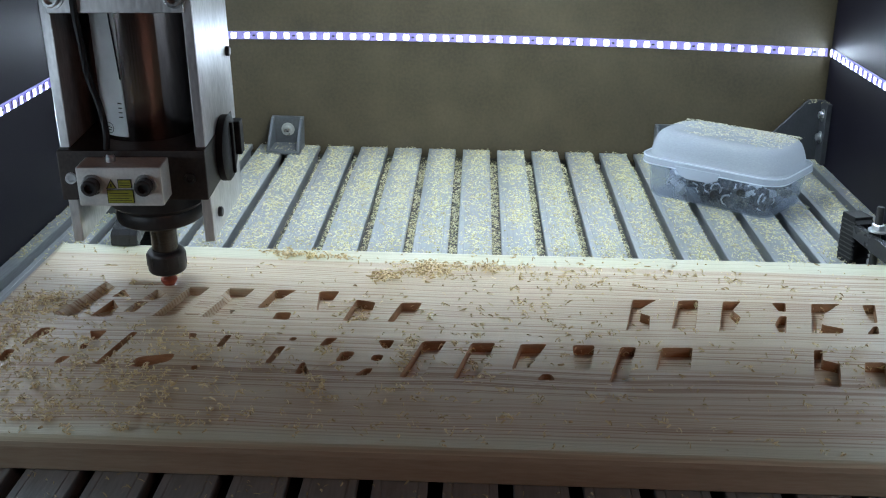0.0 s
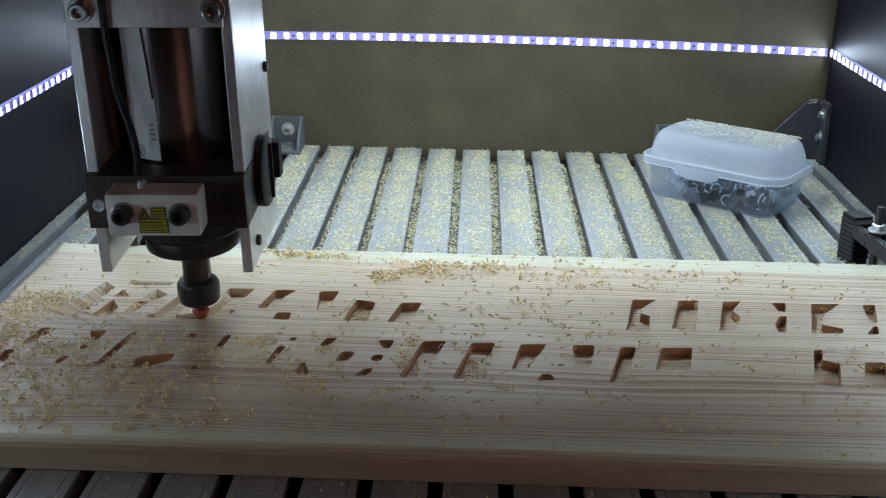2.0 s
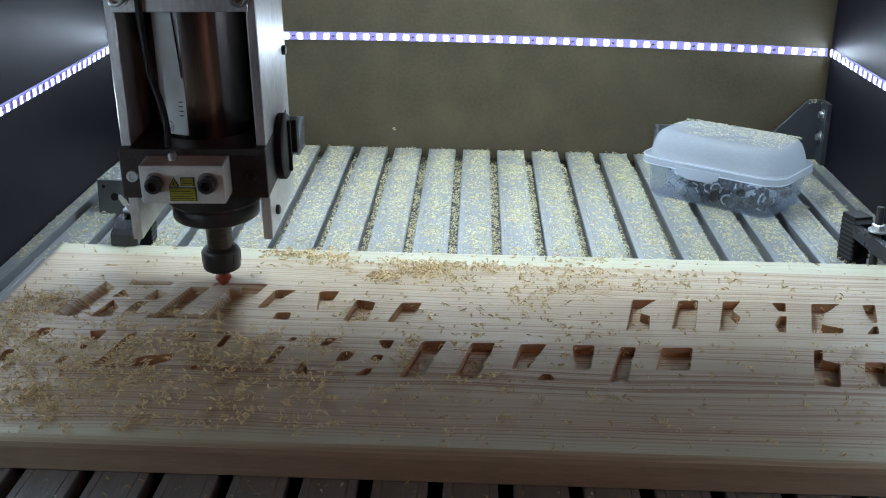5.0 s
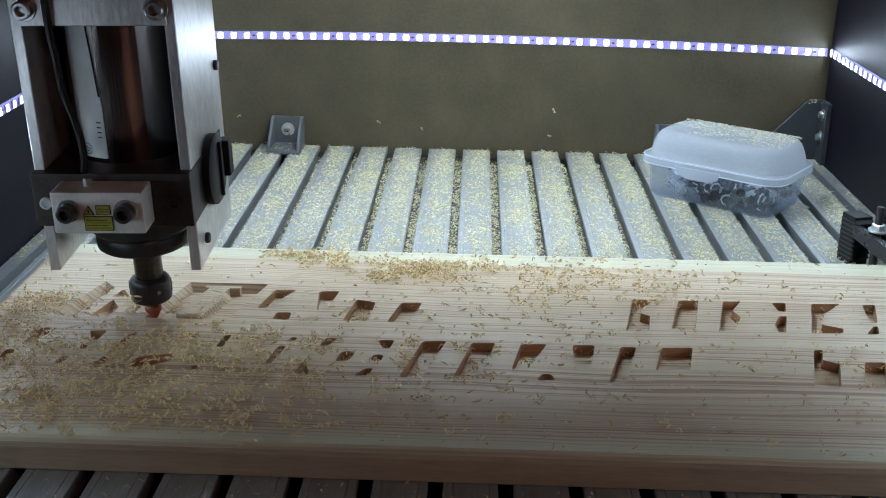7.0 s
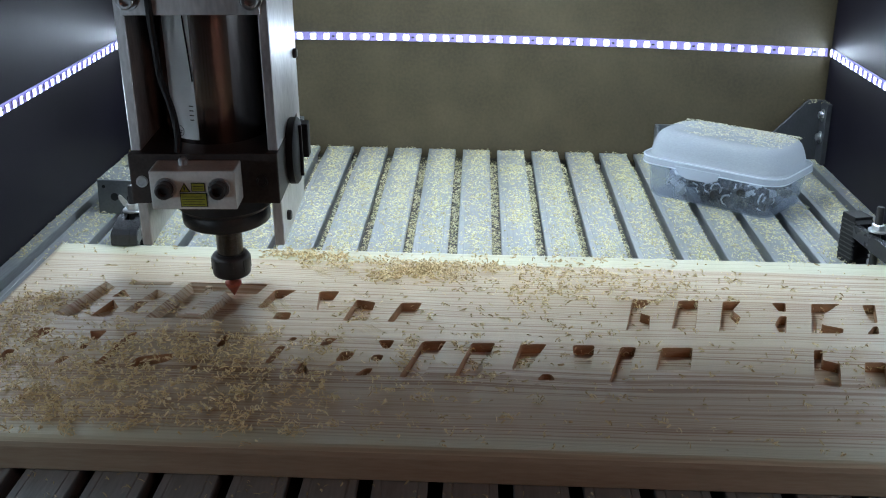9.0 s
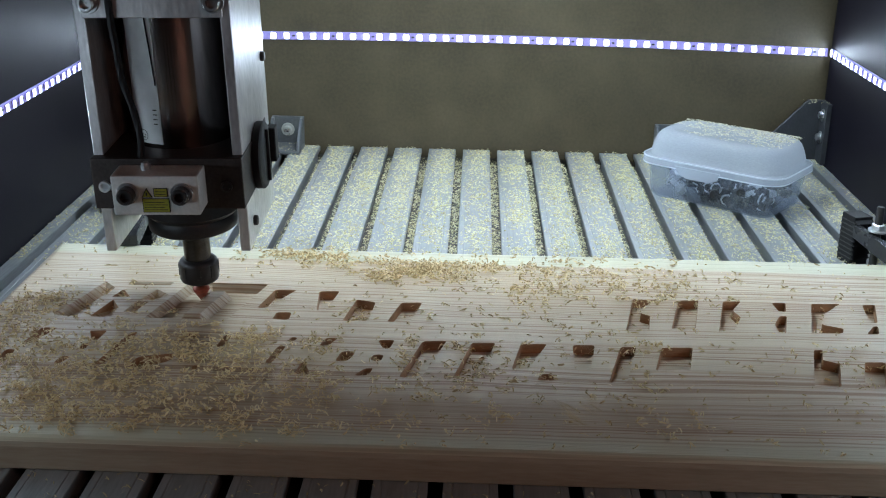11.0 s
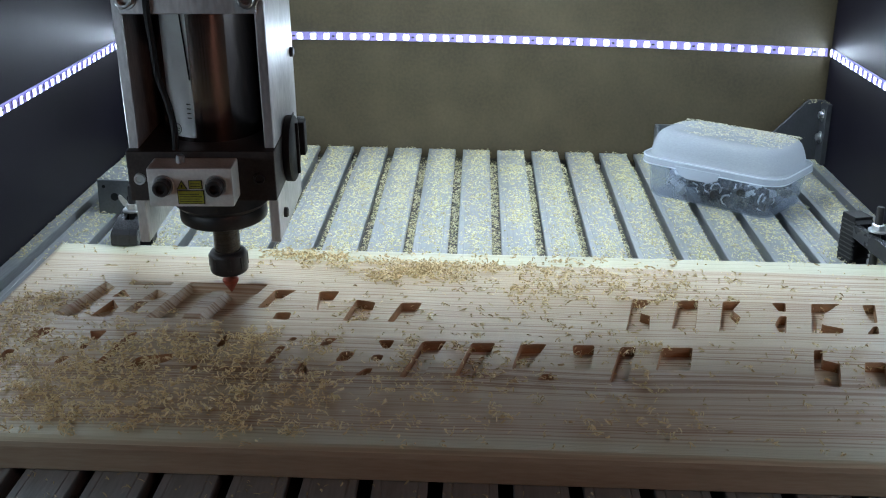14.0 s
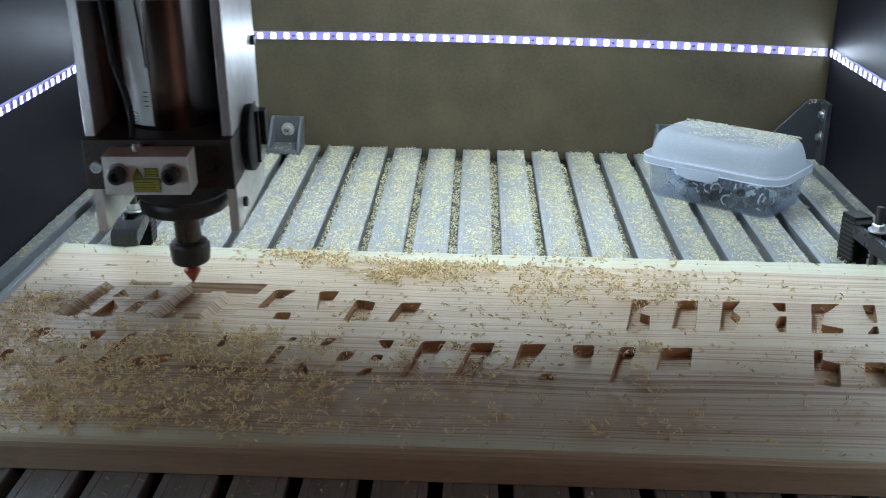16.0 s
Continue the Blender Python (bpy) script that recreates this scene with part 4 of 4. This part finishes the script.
def build_shavings():
    rnd = random.Random(11)
    # on the bed behind the board, none under the box
    spots, box_in = [], pose(0.299, 0.412, 0.0, 0, 0, -36).inverted()
    while len(spots) < 43000:
        x, y = rnd.uniform(X_LEFT + 0.004, X_RIGHT - 0.004), rnd.uniform(0.150, 0.594)
        f = ((x / PITCH) % 1.0) * PITCH
        on = f < SLAT
        dens = noise.noise((x * 26, y * 26, 1.7)) * 0.5 + noise.noise((x * 70, y * 55, 4.1)) * 0.3 + 0.56
        if on:
            c = (f - SLAT * 0.58) / (SLAT * 0.5)
            dens *= 1.15 - 0.95 * abs(c) ** 1.5
        else:
            dens *= 1.6
        if x < -0.30:
            dens *= 0.7
        q = box_in @ Vector((x, y, 0))
        if rnd.random() > dens or (abs(q.x) < 0.074 and abs(q.y) < 0.046):
            continue
        spots.append((x, y, (rnd.random() ** 3 * 0.0022 if on else -0.0190 + rnd.random() * 0.0065)))
    ob = new("bed_shavings", chip_mesh("bed_shavings", spots, rnd, 0.0024, 0.0060))
    tagged(ob, "pale yellow wood shavings strewn over the slotted bed", "wood shavings", kind="stuff")
    # on the bed in front
    spots = []
    for k in range(620):
        x, y = rnd.uniform(-0.36, 0.40), rnd.uniform(-0.33, -0.222)
        f = ((x / PITCH) % 1.0) * PITCH
        spots.append((x, y, 0.0 if f < SLAT else -0.0195))
    ob = new("front_shavings", chip_mesh("front_shavings", spots, rnd))
    tagged(ob, "a few wood shavings on the bed before the board", "wood shavings", kind="stuff")
    # on the board
    spots = []

    def heap(cx, cy, rx, ry, n, lift=0.001):
        """Tangles of one to seven curls, thinning out from the middle."""
        left = n
        while left > 0:
            a, r = rnd.uniform(0, 6.283), math.sqrt(-2 * math.log(1 - rnd.random() * 0.97)) * 0.55
            u, v = cx + rx * r * math.cos(a), cy + ry * r * math.sin(a)
            for i in range(rnd.choice((1, 1, 2, 4, 7))):
                left -= 1
                x, y = u + rnd.gauss(0, 0.0022), v + rnd.gauss(0, 0.0020)
                if BX0 + 0.006 < x < BX1 - 0.006 and BY0 + 0.006 < y < BY1 - 0.004:
                    spots.append((x, y, board_z(x, y) + rnd.random() ** 2 * (lift + 0.0010)))
    heap(-0.335, -0.010, 0.035, 0.030, 420, 0.003)
    heap(-0.330, -0.085, 0.055, 0.045, 680, 0.003)
    heap(-0.215, -0.088, 0.080, 0.045, 330)
    heap(-0.27, -0.155, 0.085, 0.05, 300)
    heap(-0.030, 0.094, 0.036, 0.022, 330, 0.003)
    heap(-0.060, 0.074, 0.015, 0.011, 130, 0.003)
    heap(0.020, 0.102, 0.060, 0.010, 200, 0.002)
    heap(-0.150, 0.124, 0.020, 0.007, 130, 0.002)
    heap(-0.118, 0.120, 0.026, 0.005, 110, 0.002)
    heap(-0.12, -0.12, 0.10, 0.06, 150)
    heap(0.015, -0.085, 0.018, 0.035, 110)
    heap(-0.03, -0.09, 0.018, 0.035, 80)
    heap(-0.08, 0.0, 0.012, 0.025, 50)
    heap(-0.19, 0.02, 0.02, 0.03, 40)
    heap(0.08, 0.085, 0.13, 0.050, 190)
    heap(0.19, 0.09, 0.09, 0.040, 100)
    heap(0.06, -0.02, 0.09, 0.05, 130)
    for k in range(900):
        x, y = rnd.uniform(BX0 + 0.01, BX1 - 0.01), rnd.uniform(BY0 + 0.008, BY1 - 0.004)
        spots.append((x, y, board_z(x, y)))
    # small tangles of a few curls each
    for k in range(240):
        x, y = rnd.uniform(BX0 + 0.015, BX1 - 0.05), rnd.uniform(BY0 + 0.010, -0.03)
        if rnd.random() < 0.25 + 0.75 * (x < -0.02):
            for i in range(rnd.randint(2, 6)):
                u, v = x + rnd.gauss(0, 0.0025), y + rnd.gauss(0, 0.0022)
                spots.append((u, v, board_z(u, v) + rnd.random() * 0.0022))
    heap(-0.30, -0.195, 0.09, 0.022, 240)
    heap(-0.28, -0.165, 0.11, 0.045, 320)
    heap(-0.05, -0.165, 0.16, 0.050, 200)
    # caught along the walls of the finished pockets
    for poly, foot, depth in POCKETS[:-1]:
        for i in range(rnd.choice((0, 6, 12, 22, 30))):
            j = rnd.randrange(len(foot))
            a, b, r = foot[j], foot[(j + 1) % len(foot)], rnd.random()
            spots.append((a[0] + (b[0] - a[0]) * r + rnd.gauss(0, 0.0012), a[1] + (b[1] - a[1]) * r + rnd.gauss(0, 0.0012), TOP - depth + 0.0005 + rnd.random() * 0.0035))
    # crumbs on the floors of the pockets
    for poly, foot, depth in POCKETS[:-7]:
        xs, ys = [p[0] for p in foot], [p[1] for p in foot]
        for i in range(rnd.choice((4, 10, 20, 34)) if -0.14 < xs[0] < 0.10 else rnd.choice((0, 3, 8))):
            u, v = rnd.uniform(min(xs), max(xs)), min(ys) + (max(ys) - min(ys)) * rnd.random() ** 1.6
            if inside((u, v), foot):
                spots.append((u, v, TOP - depth + rnd.random() * 0.0015))
    spots = [s for s in spots if not (-0.244 < s[0] < -0.155 and -0.03 < s[1] < 0.055)]
    ob = new("board_shavings", chip_mesh("board_shavings", spots, rnd, 0.0026, 0.0076, TAN, 1.25))
    tagged(ob, "loose curled wood shavings lying on the pine board", "wood shavings", kind="stuff")
    # on the lunch box lid
    spots, m = [], pose(0.299, 0.412, 0.0, 0, 0, -36)
    while len(spots) < 1900:
        u, v = rnd.uniform(-0.070, 0.070), rnd.uniform(-0.036, 0.040)
        dust = noise.noise((u * 60, v * 60, 2.2)) * 0.6 + 0.30 + 0.45 * v / 0.04 + 0.25 * u / 0.07
        if rnd.random() < dust:
            d = max(abs(u) - 0.0600, abs(v) - 0.0300)
            spots.append(tuple(m @ Vector((u, v, 0.0747 if d < -0.001 else 0.0752 - max(0.0, d) * 0.10))))
    ob = new("lid_shavings", chip_mesh("lid_shavings", spots, rnd, 0.0010, 0.0036, DUST))
    tagged(ob, "fine wood shavings lying on the box lid", "wood shavings", kind="stuff")
    # on the angle block
    spots = [(rnd.uniform(-0.378, -0.337), rnd.uniform(0.296, 0.345), 0.0371) for k in range(110)]
    ob = new("block_shavings", chip_mesh("block_shavings", spots, rnd, 0.0015, 0.0045))
    tagged(ob, "fine wood shavings on the angle block", "wood shavings", kind="stuff")
    # on the brackets
    spots = [(rnd.uniform(-0.246, -0.207), rnd.uniform(0.55, 0.59), 0.0046) for k in range(50)] + [(rnd.uniform(0.425, 0.453), rnd.uniform(0.563, 0.588), 0.0783) for k in range(25)]
    ob = new("bracket_shavings", chip_mesh("bracket_shavings", spots, rnd, 0.0015, 0.0042))
    tagged(ob, "fine wood shavings lying on the brackets", "wood shavings", kind="stuff")


FLYING = []


def build_flying():
    """Clusters of shavings that leave the cut during the clip and come to rest on the board."""
    rnd = random.Random(23)
    for k in range(232):
        t = rnd.choice((rnd.uniform(1.2, 4.2), rnd.uniform(4.2, 7.3), rnd.uniform(4.2, 7.3), rnd.uniform(8.5, 11.3)))
        r = rnd.random()
        if t < 4.2:
            x, y = rnd.gauss(-0.20, 0.075), rnd.gauss(-0.100, 0.040)
        elif t < 7.4:
            x, y = rnd.gauss(-0.225, 0.120), rnd.gauss(-0.135, 0.060)
        else:
            x, y = rnd.gauss(-0.130, 0.130), rnd.gauss(-0.140, 0.056)
        if r < 0.11:
            x, y = rnd.gauss(-0.030, 0.020), rnd.gauss(0.094, 0.010)
        elif r < 0.17:
            x, y = rnd.gauss(-0.130, 0.018), rnd.gauss(0.118, 0.004)
        elif r < 0.30:
            x, y = rnd.gauss(0.115, 0.050), rnd.gauss(0.070, 0.026)
        x, y = min(max(x, BX0 + 0.02), 0.14 if r >= 0.30 else 0.25), min(max(y, BY0 + 0.026), BY1 - 0.02)
        if y > -0.046 and r >= 0.30:
            y = -0.050 - rnd.random() * 0.06
        spots = []
        for i in range(5):
            u, v = rnd.gauss(0, 0.017), rnd.gauss(0, 0.013)
            for q in range(rnd.randint(1, 9)):
                spots.append((u + rnd.gauss(0, 0.0032), v + rnd.gauss(0, 0.0026), rnd.random() * 0.0020))
        ob = new("shaving_cluster", chip_mesh("shaving_cluster", spots, rnd, 0.0026, 0.0076, TAN, 1.25))
        tagged(ob, "small scatter of curled wood shavings thrown from the cut", "wood shavings", group="thrown shavings", kind="stuff")
        sx, sy = rnd.uniform(-0.225, -0.180), rnd.uniform(-0.005, 0.030)
        FLYING.append((ob, t, (sx, sy), (x, y), rnd.uniform(-80, 80)))


def build_sparks():
    """Single shavings caught in the air behind the spindle before they drop on the bed."""
    rnd = random.Random(31)
    for t, x, y, z in ((1.5, -0.185, 0.50, 0.030), (1.5, -0.145, 0.52, 0.020), (6.5, -0.10, 0.50, 0.075), (6.5, -0.06, 0.48, 0.055), (6.5, -0.02, 0.46, 0.060), (6.5, -0.21, 0.44, 0.085), (7.0, -0.075, 0.45, 0.035), (7.0, -0.05, 0.50, 0.050),
                       (7.0, 0.105, 0.46, 0.085), (7.0, 0.100, 0.44, 0.060), (7.0, -0.10, 0.48, 0.060), (7.0, -0.27, 0.50, 0.058), (2.5, -0.12, 0.45, 0.040), (3.0, -0.05, 0.42, 0.030), (5.0, -0.08, 0.45, 0.060), (5.6, -0.12, 0.48, 0.050), (9.6, -0.10, 0.40, 0.030), (10.4, -0.16, 0.45, 0.050)):
        ob = new("flying_shaving", chip_mesh("flying_shaving", [(0.0, 0.0, 0.0)], rnd, 0.0055, 0.0085, CHIP, 1.3))
        tagged(ob, "single curled wood shaving flying off the cutter", "wood shaving", group="flying shavings")
        SPARKS.append((ob, t, (x, y, z), (rnd.uniform(-0.22, -0.19), rnd.uniform(-0.005, 0.03)), rnd.uniform(-70, 70)))


SPARKS = []

# ---- motion ----
HEAD = [
    (0, -0.2394, 0.0469, 0.0150), (0.1, -0.2394, 0.0475, 0.0150), (0.2, -0.2397, 0.0475, 0.0152), (0.3, -0.2370, 0.0393, 0.0255), (0.4, -0.2380, 0.0374, 0.0258), (0.5, -0.2369, 0.0234, 0.0250),
    (0.6, -0.2343, -0.0100, 0.0255), (0.7, -0.2341, -0.0121, 0.0231), (0.8, -0.2338, -0.0122, 0.0204), (0.9, -0.2340, -0.0122, 0.0198), (1, -0.2367, -0.0121, 0.0172), (1.2, -0.2344, -0.0172, 0.0160),
    (1.5, -0.2215, -0.0208, 0.0160), (2, -0.1968, -0.0201, 0.0160), (2.5, -0.1791, -0.0193, 0.0175), (3, -0.1761, -0.0066, 0.0168), (3.5, -0.1704, 0.0245, 0.0158), (4, -0.1624, 0.0577, 0.0160),
    (4.2, -0.1610, 0.0590, 0.0160), (4.6, -0.1760, 0.0560, 0.0158), (5.3, -0.2060, 0.0540, 0.0156), (5.9, -0.2200, 0.0470, 0.0154), (6.3, -0.2245, 0.0235, 0.0153), (6.5, -0.2275, 0.0111, 0.0153),
    (7, -0.2348, -0.0186, 0.0160), (7.1, -0.2382, -0.0143, 0.0160), (7.2, -0.2462, -0.0109, 0.0160), (7.3, -0.2421, -0.0129, 0.0160), (7.4, -0.2374, -0.0140, 0.0159), (7.5, -0.2352, -0.0161, 0.0158),
    (7.6, -0.2356, -0.0139, 0.0235), (7.7, -0.2330, -0.0140, 0.0242), (7.8, -0.2215, 0.0068, 0.0258), (7.9, -0.2090, 0.0320, 0.0258), (8, -0.2011, 0.0371, 0.0258), (8.2, -0.2020, 0.0400, 0.0250),
    (8.3, -0.2022, 0.0440, 0.0210), (8.5, -0.2027, 0.0463, 0.0151), (9, -0.1839, 0.0414, 0.0156), (9.2, -0.1859, 0.0305, 0.0157), (9.9, -0.1960, -0.0160, 0.0156), (10.3, -0.2115, -0.0170, 0.0155),
    (11.3, -0.2047, 0.0395, 0.0151), (11.4, -0.2035, 0.0392, 0.0200), (11.5, -0.2014, 0.0383, 0.0241), (11.6, -0.1923, 0.0389, 0.0258), (11.7, -0.1693, 0.0407, 0.0258), (11.8, -0.1665, 0.0450, 0.0226),
    (11.9, -0.1668, 0.0450, 0.0218), (12, -0.1692, 0.0578, 0.0164), (12.1, -0.1683, 0.0498, 0.0162), (12.5, -0.1671, 0.0450, 0.0157), (12.7, -0.1682, 0.0469, 0.0157), (12.8, -0.1660, 0.0415, 0.0252),
    (12.9, -0.1701, 0.0412, 0.0256), (13, -0.1847, 0.0438, 0.0254), (13.3, -0.1862, 0.0440, 0.0245), (13.5, -0.1858, 0.0491, 0.0151), (14, -0.1877, 0.0488, 0.0153), (14.2, -0.1840, 0.0477, 0.0153),
    (14.3, -0.1839, 0.0417, 0.0250), (14.4, -0.1923, 0.0416, 0.0256), (14.5, -0.2020, 0.0437, 0.0256), (14.6, -0.1995, 0.0437, 0.0222), (14.7, -0.2022, 0.0450, 0.0225), (15, -0.2021, 0.0492, 0.0150),
    (15.5, -0.2007, 0.0490, 0.0151), (15.6, -0.2030, 0.0478, 0.0151), (15.7, -0.2028, 0.0467, 0.0151), (15.8, -0.2012, 0.0402, 0.0250), (15.9, -0.2046, 0.0417, 0.0256), (16, -0.2183, 0.0435, 0.0250)]
LEAN = (4.2, -1.6)      # the head stands slightly out of square


def motions():
    walk(carriage, [(t, pose(x, y, z, *LEAN)) for t, x, y, z in HEAD])
    walk(gantry, [(t, pose(0, y, 0)) for t, x, y, z in HEAD])
    for ob, x, y, when in FILLERS:
        up, down = pose(x, y, TOP), pose(x, y, TOP - DEPTH - 0.0006)
        walk(ob, [(0.0, up), (when - 0.12, up), (when + 0.02, down), (16.0, down)])
    for ob, t, a, b, turn in FLYING:
        z = board_z(*b)
        rest, seed = pose(b[0], b[1], z, 0, 0, 0), pose(a[0], a[1], 0.006, 0, 0, turn)
        mid = pose((a[0] + b[0]) / 2, (a[1] + b[1]) / 2, TOP + 0.022, 20, 10, turn / 2)
        walk(ob, [(0.0, seed), (t - 0.10, seed), (t + 0.05, mid), (t + 0.18, rest), (16.0, rest)])
    for ob, t, air, a, turn in SPARKS:
        seed = pose(a[0], a[1], 0.006)
        rest = pose(air[0] + 0.01, min(air[1] + 0.03, 0.585), 0.0015, 0, 0, turn)
        walk(ob, [(0.0, seed), (t - 0.20, seed), (t, pose(*air, turn, 30, 20)), (t + 0.2, rest), (16.0, rest)])


build_setting()
build_strip()
board = build_board()
carriage = build_carriage()
gantry = build_gantry()
build_lunch_box()
build_clamp(pose(-0.305, 0.147, 0.0, 0, 0, 3), "black step clamp with wing nut holding the board's rear edge", (-1, 1))
build_clamp(pose(0.402, 0.153, 0.0, 0, 0, 17) @ Matrix.Diagonal((0.88, 1, 0.96, 1)), "black step clamp with stud and nut holding the board's rear edge", ())
build_angle_block()
corner_bracket(pose(-0.2265, 0.600, -0.0015), "cast zinc corner bracket screwed to the rear panel")
corner_bracket(pose(0.265, 0.600, 0.0), "cast zinc corner bracket behind the plastic box")
gusset(1, X_RIGHT - 0.0005, "dark grey triangular gusset bracket in the cabinet corner")
gusset(-1, X_LEFT + 0.0005, "dark grey triangular gusset bracket bolted in the cabinet corner")
build_bed()
build_filler()
build_shavings()
build_flying()
build_sparks()
motions()
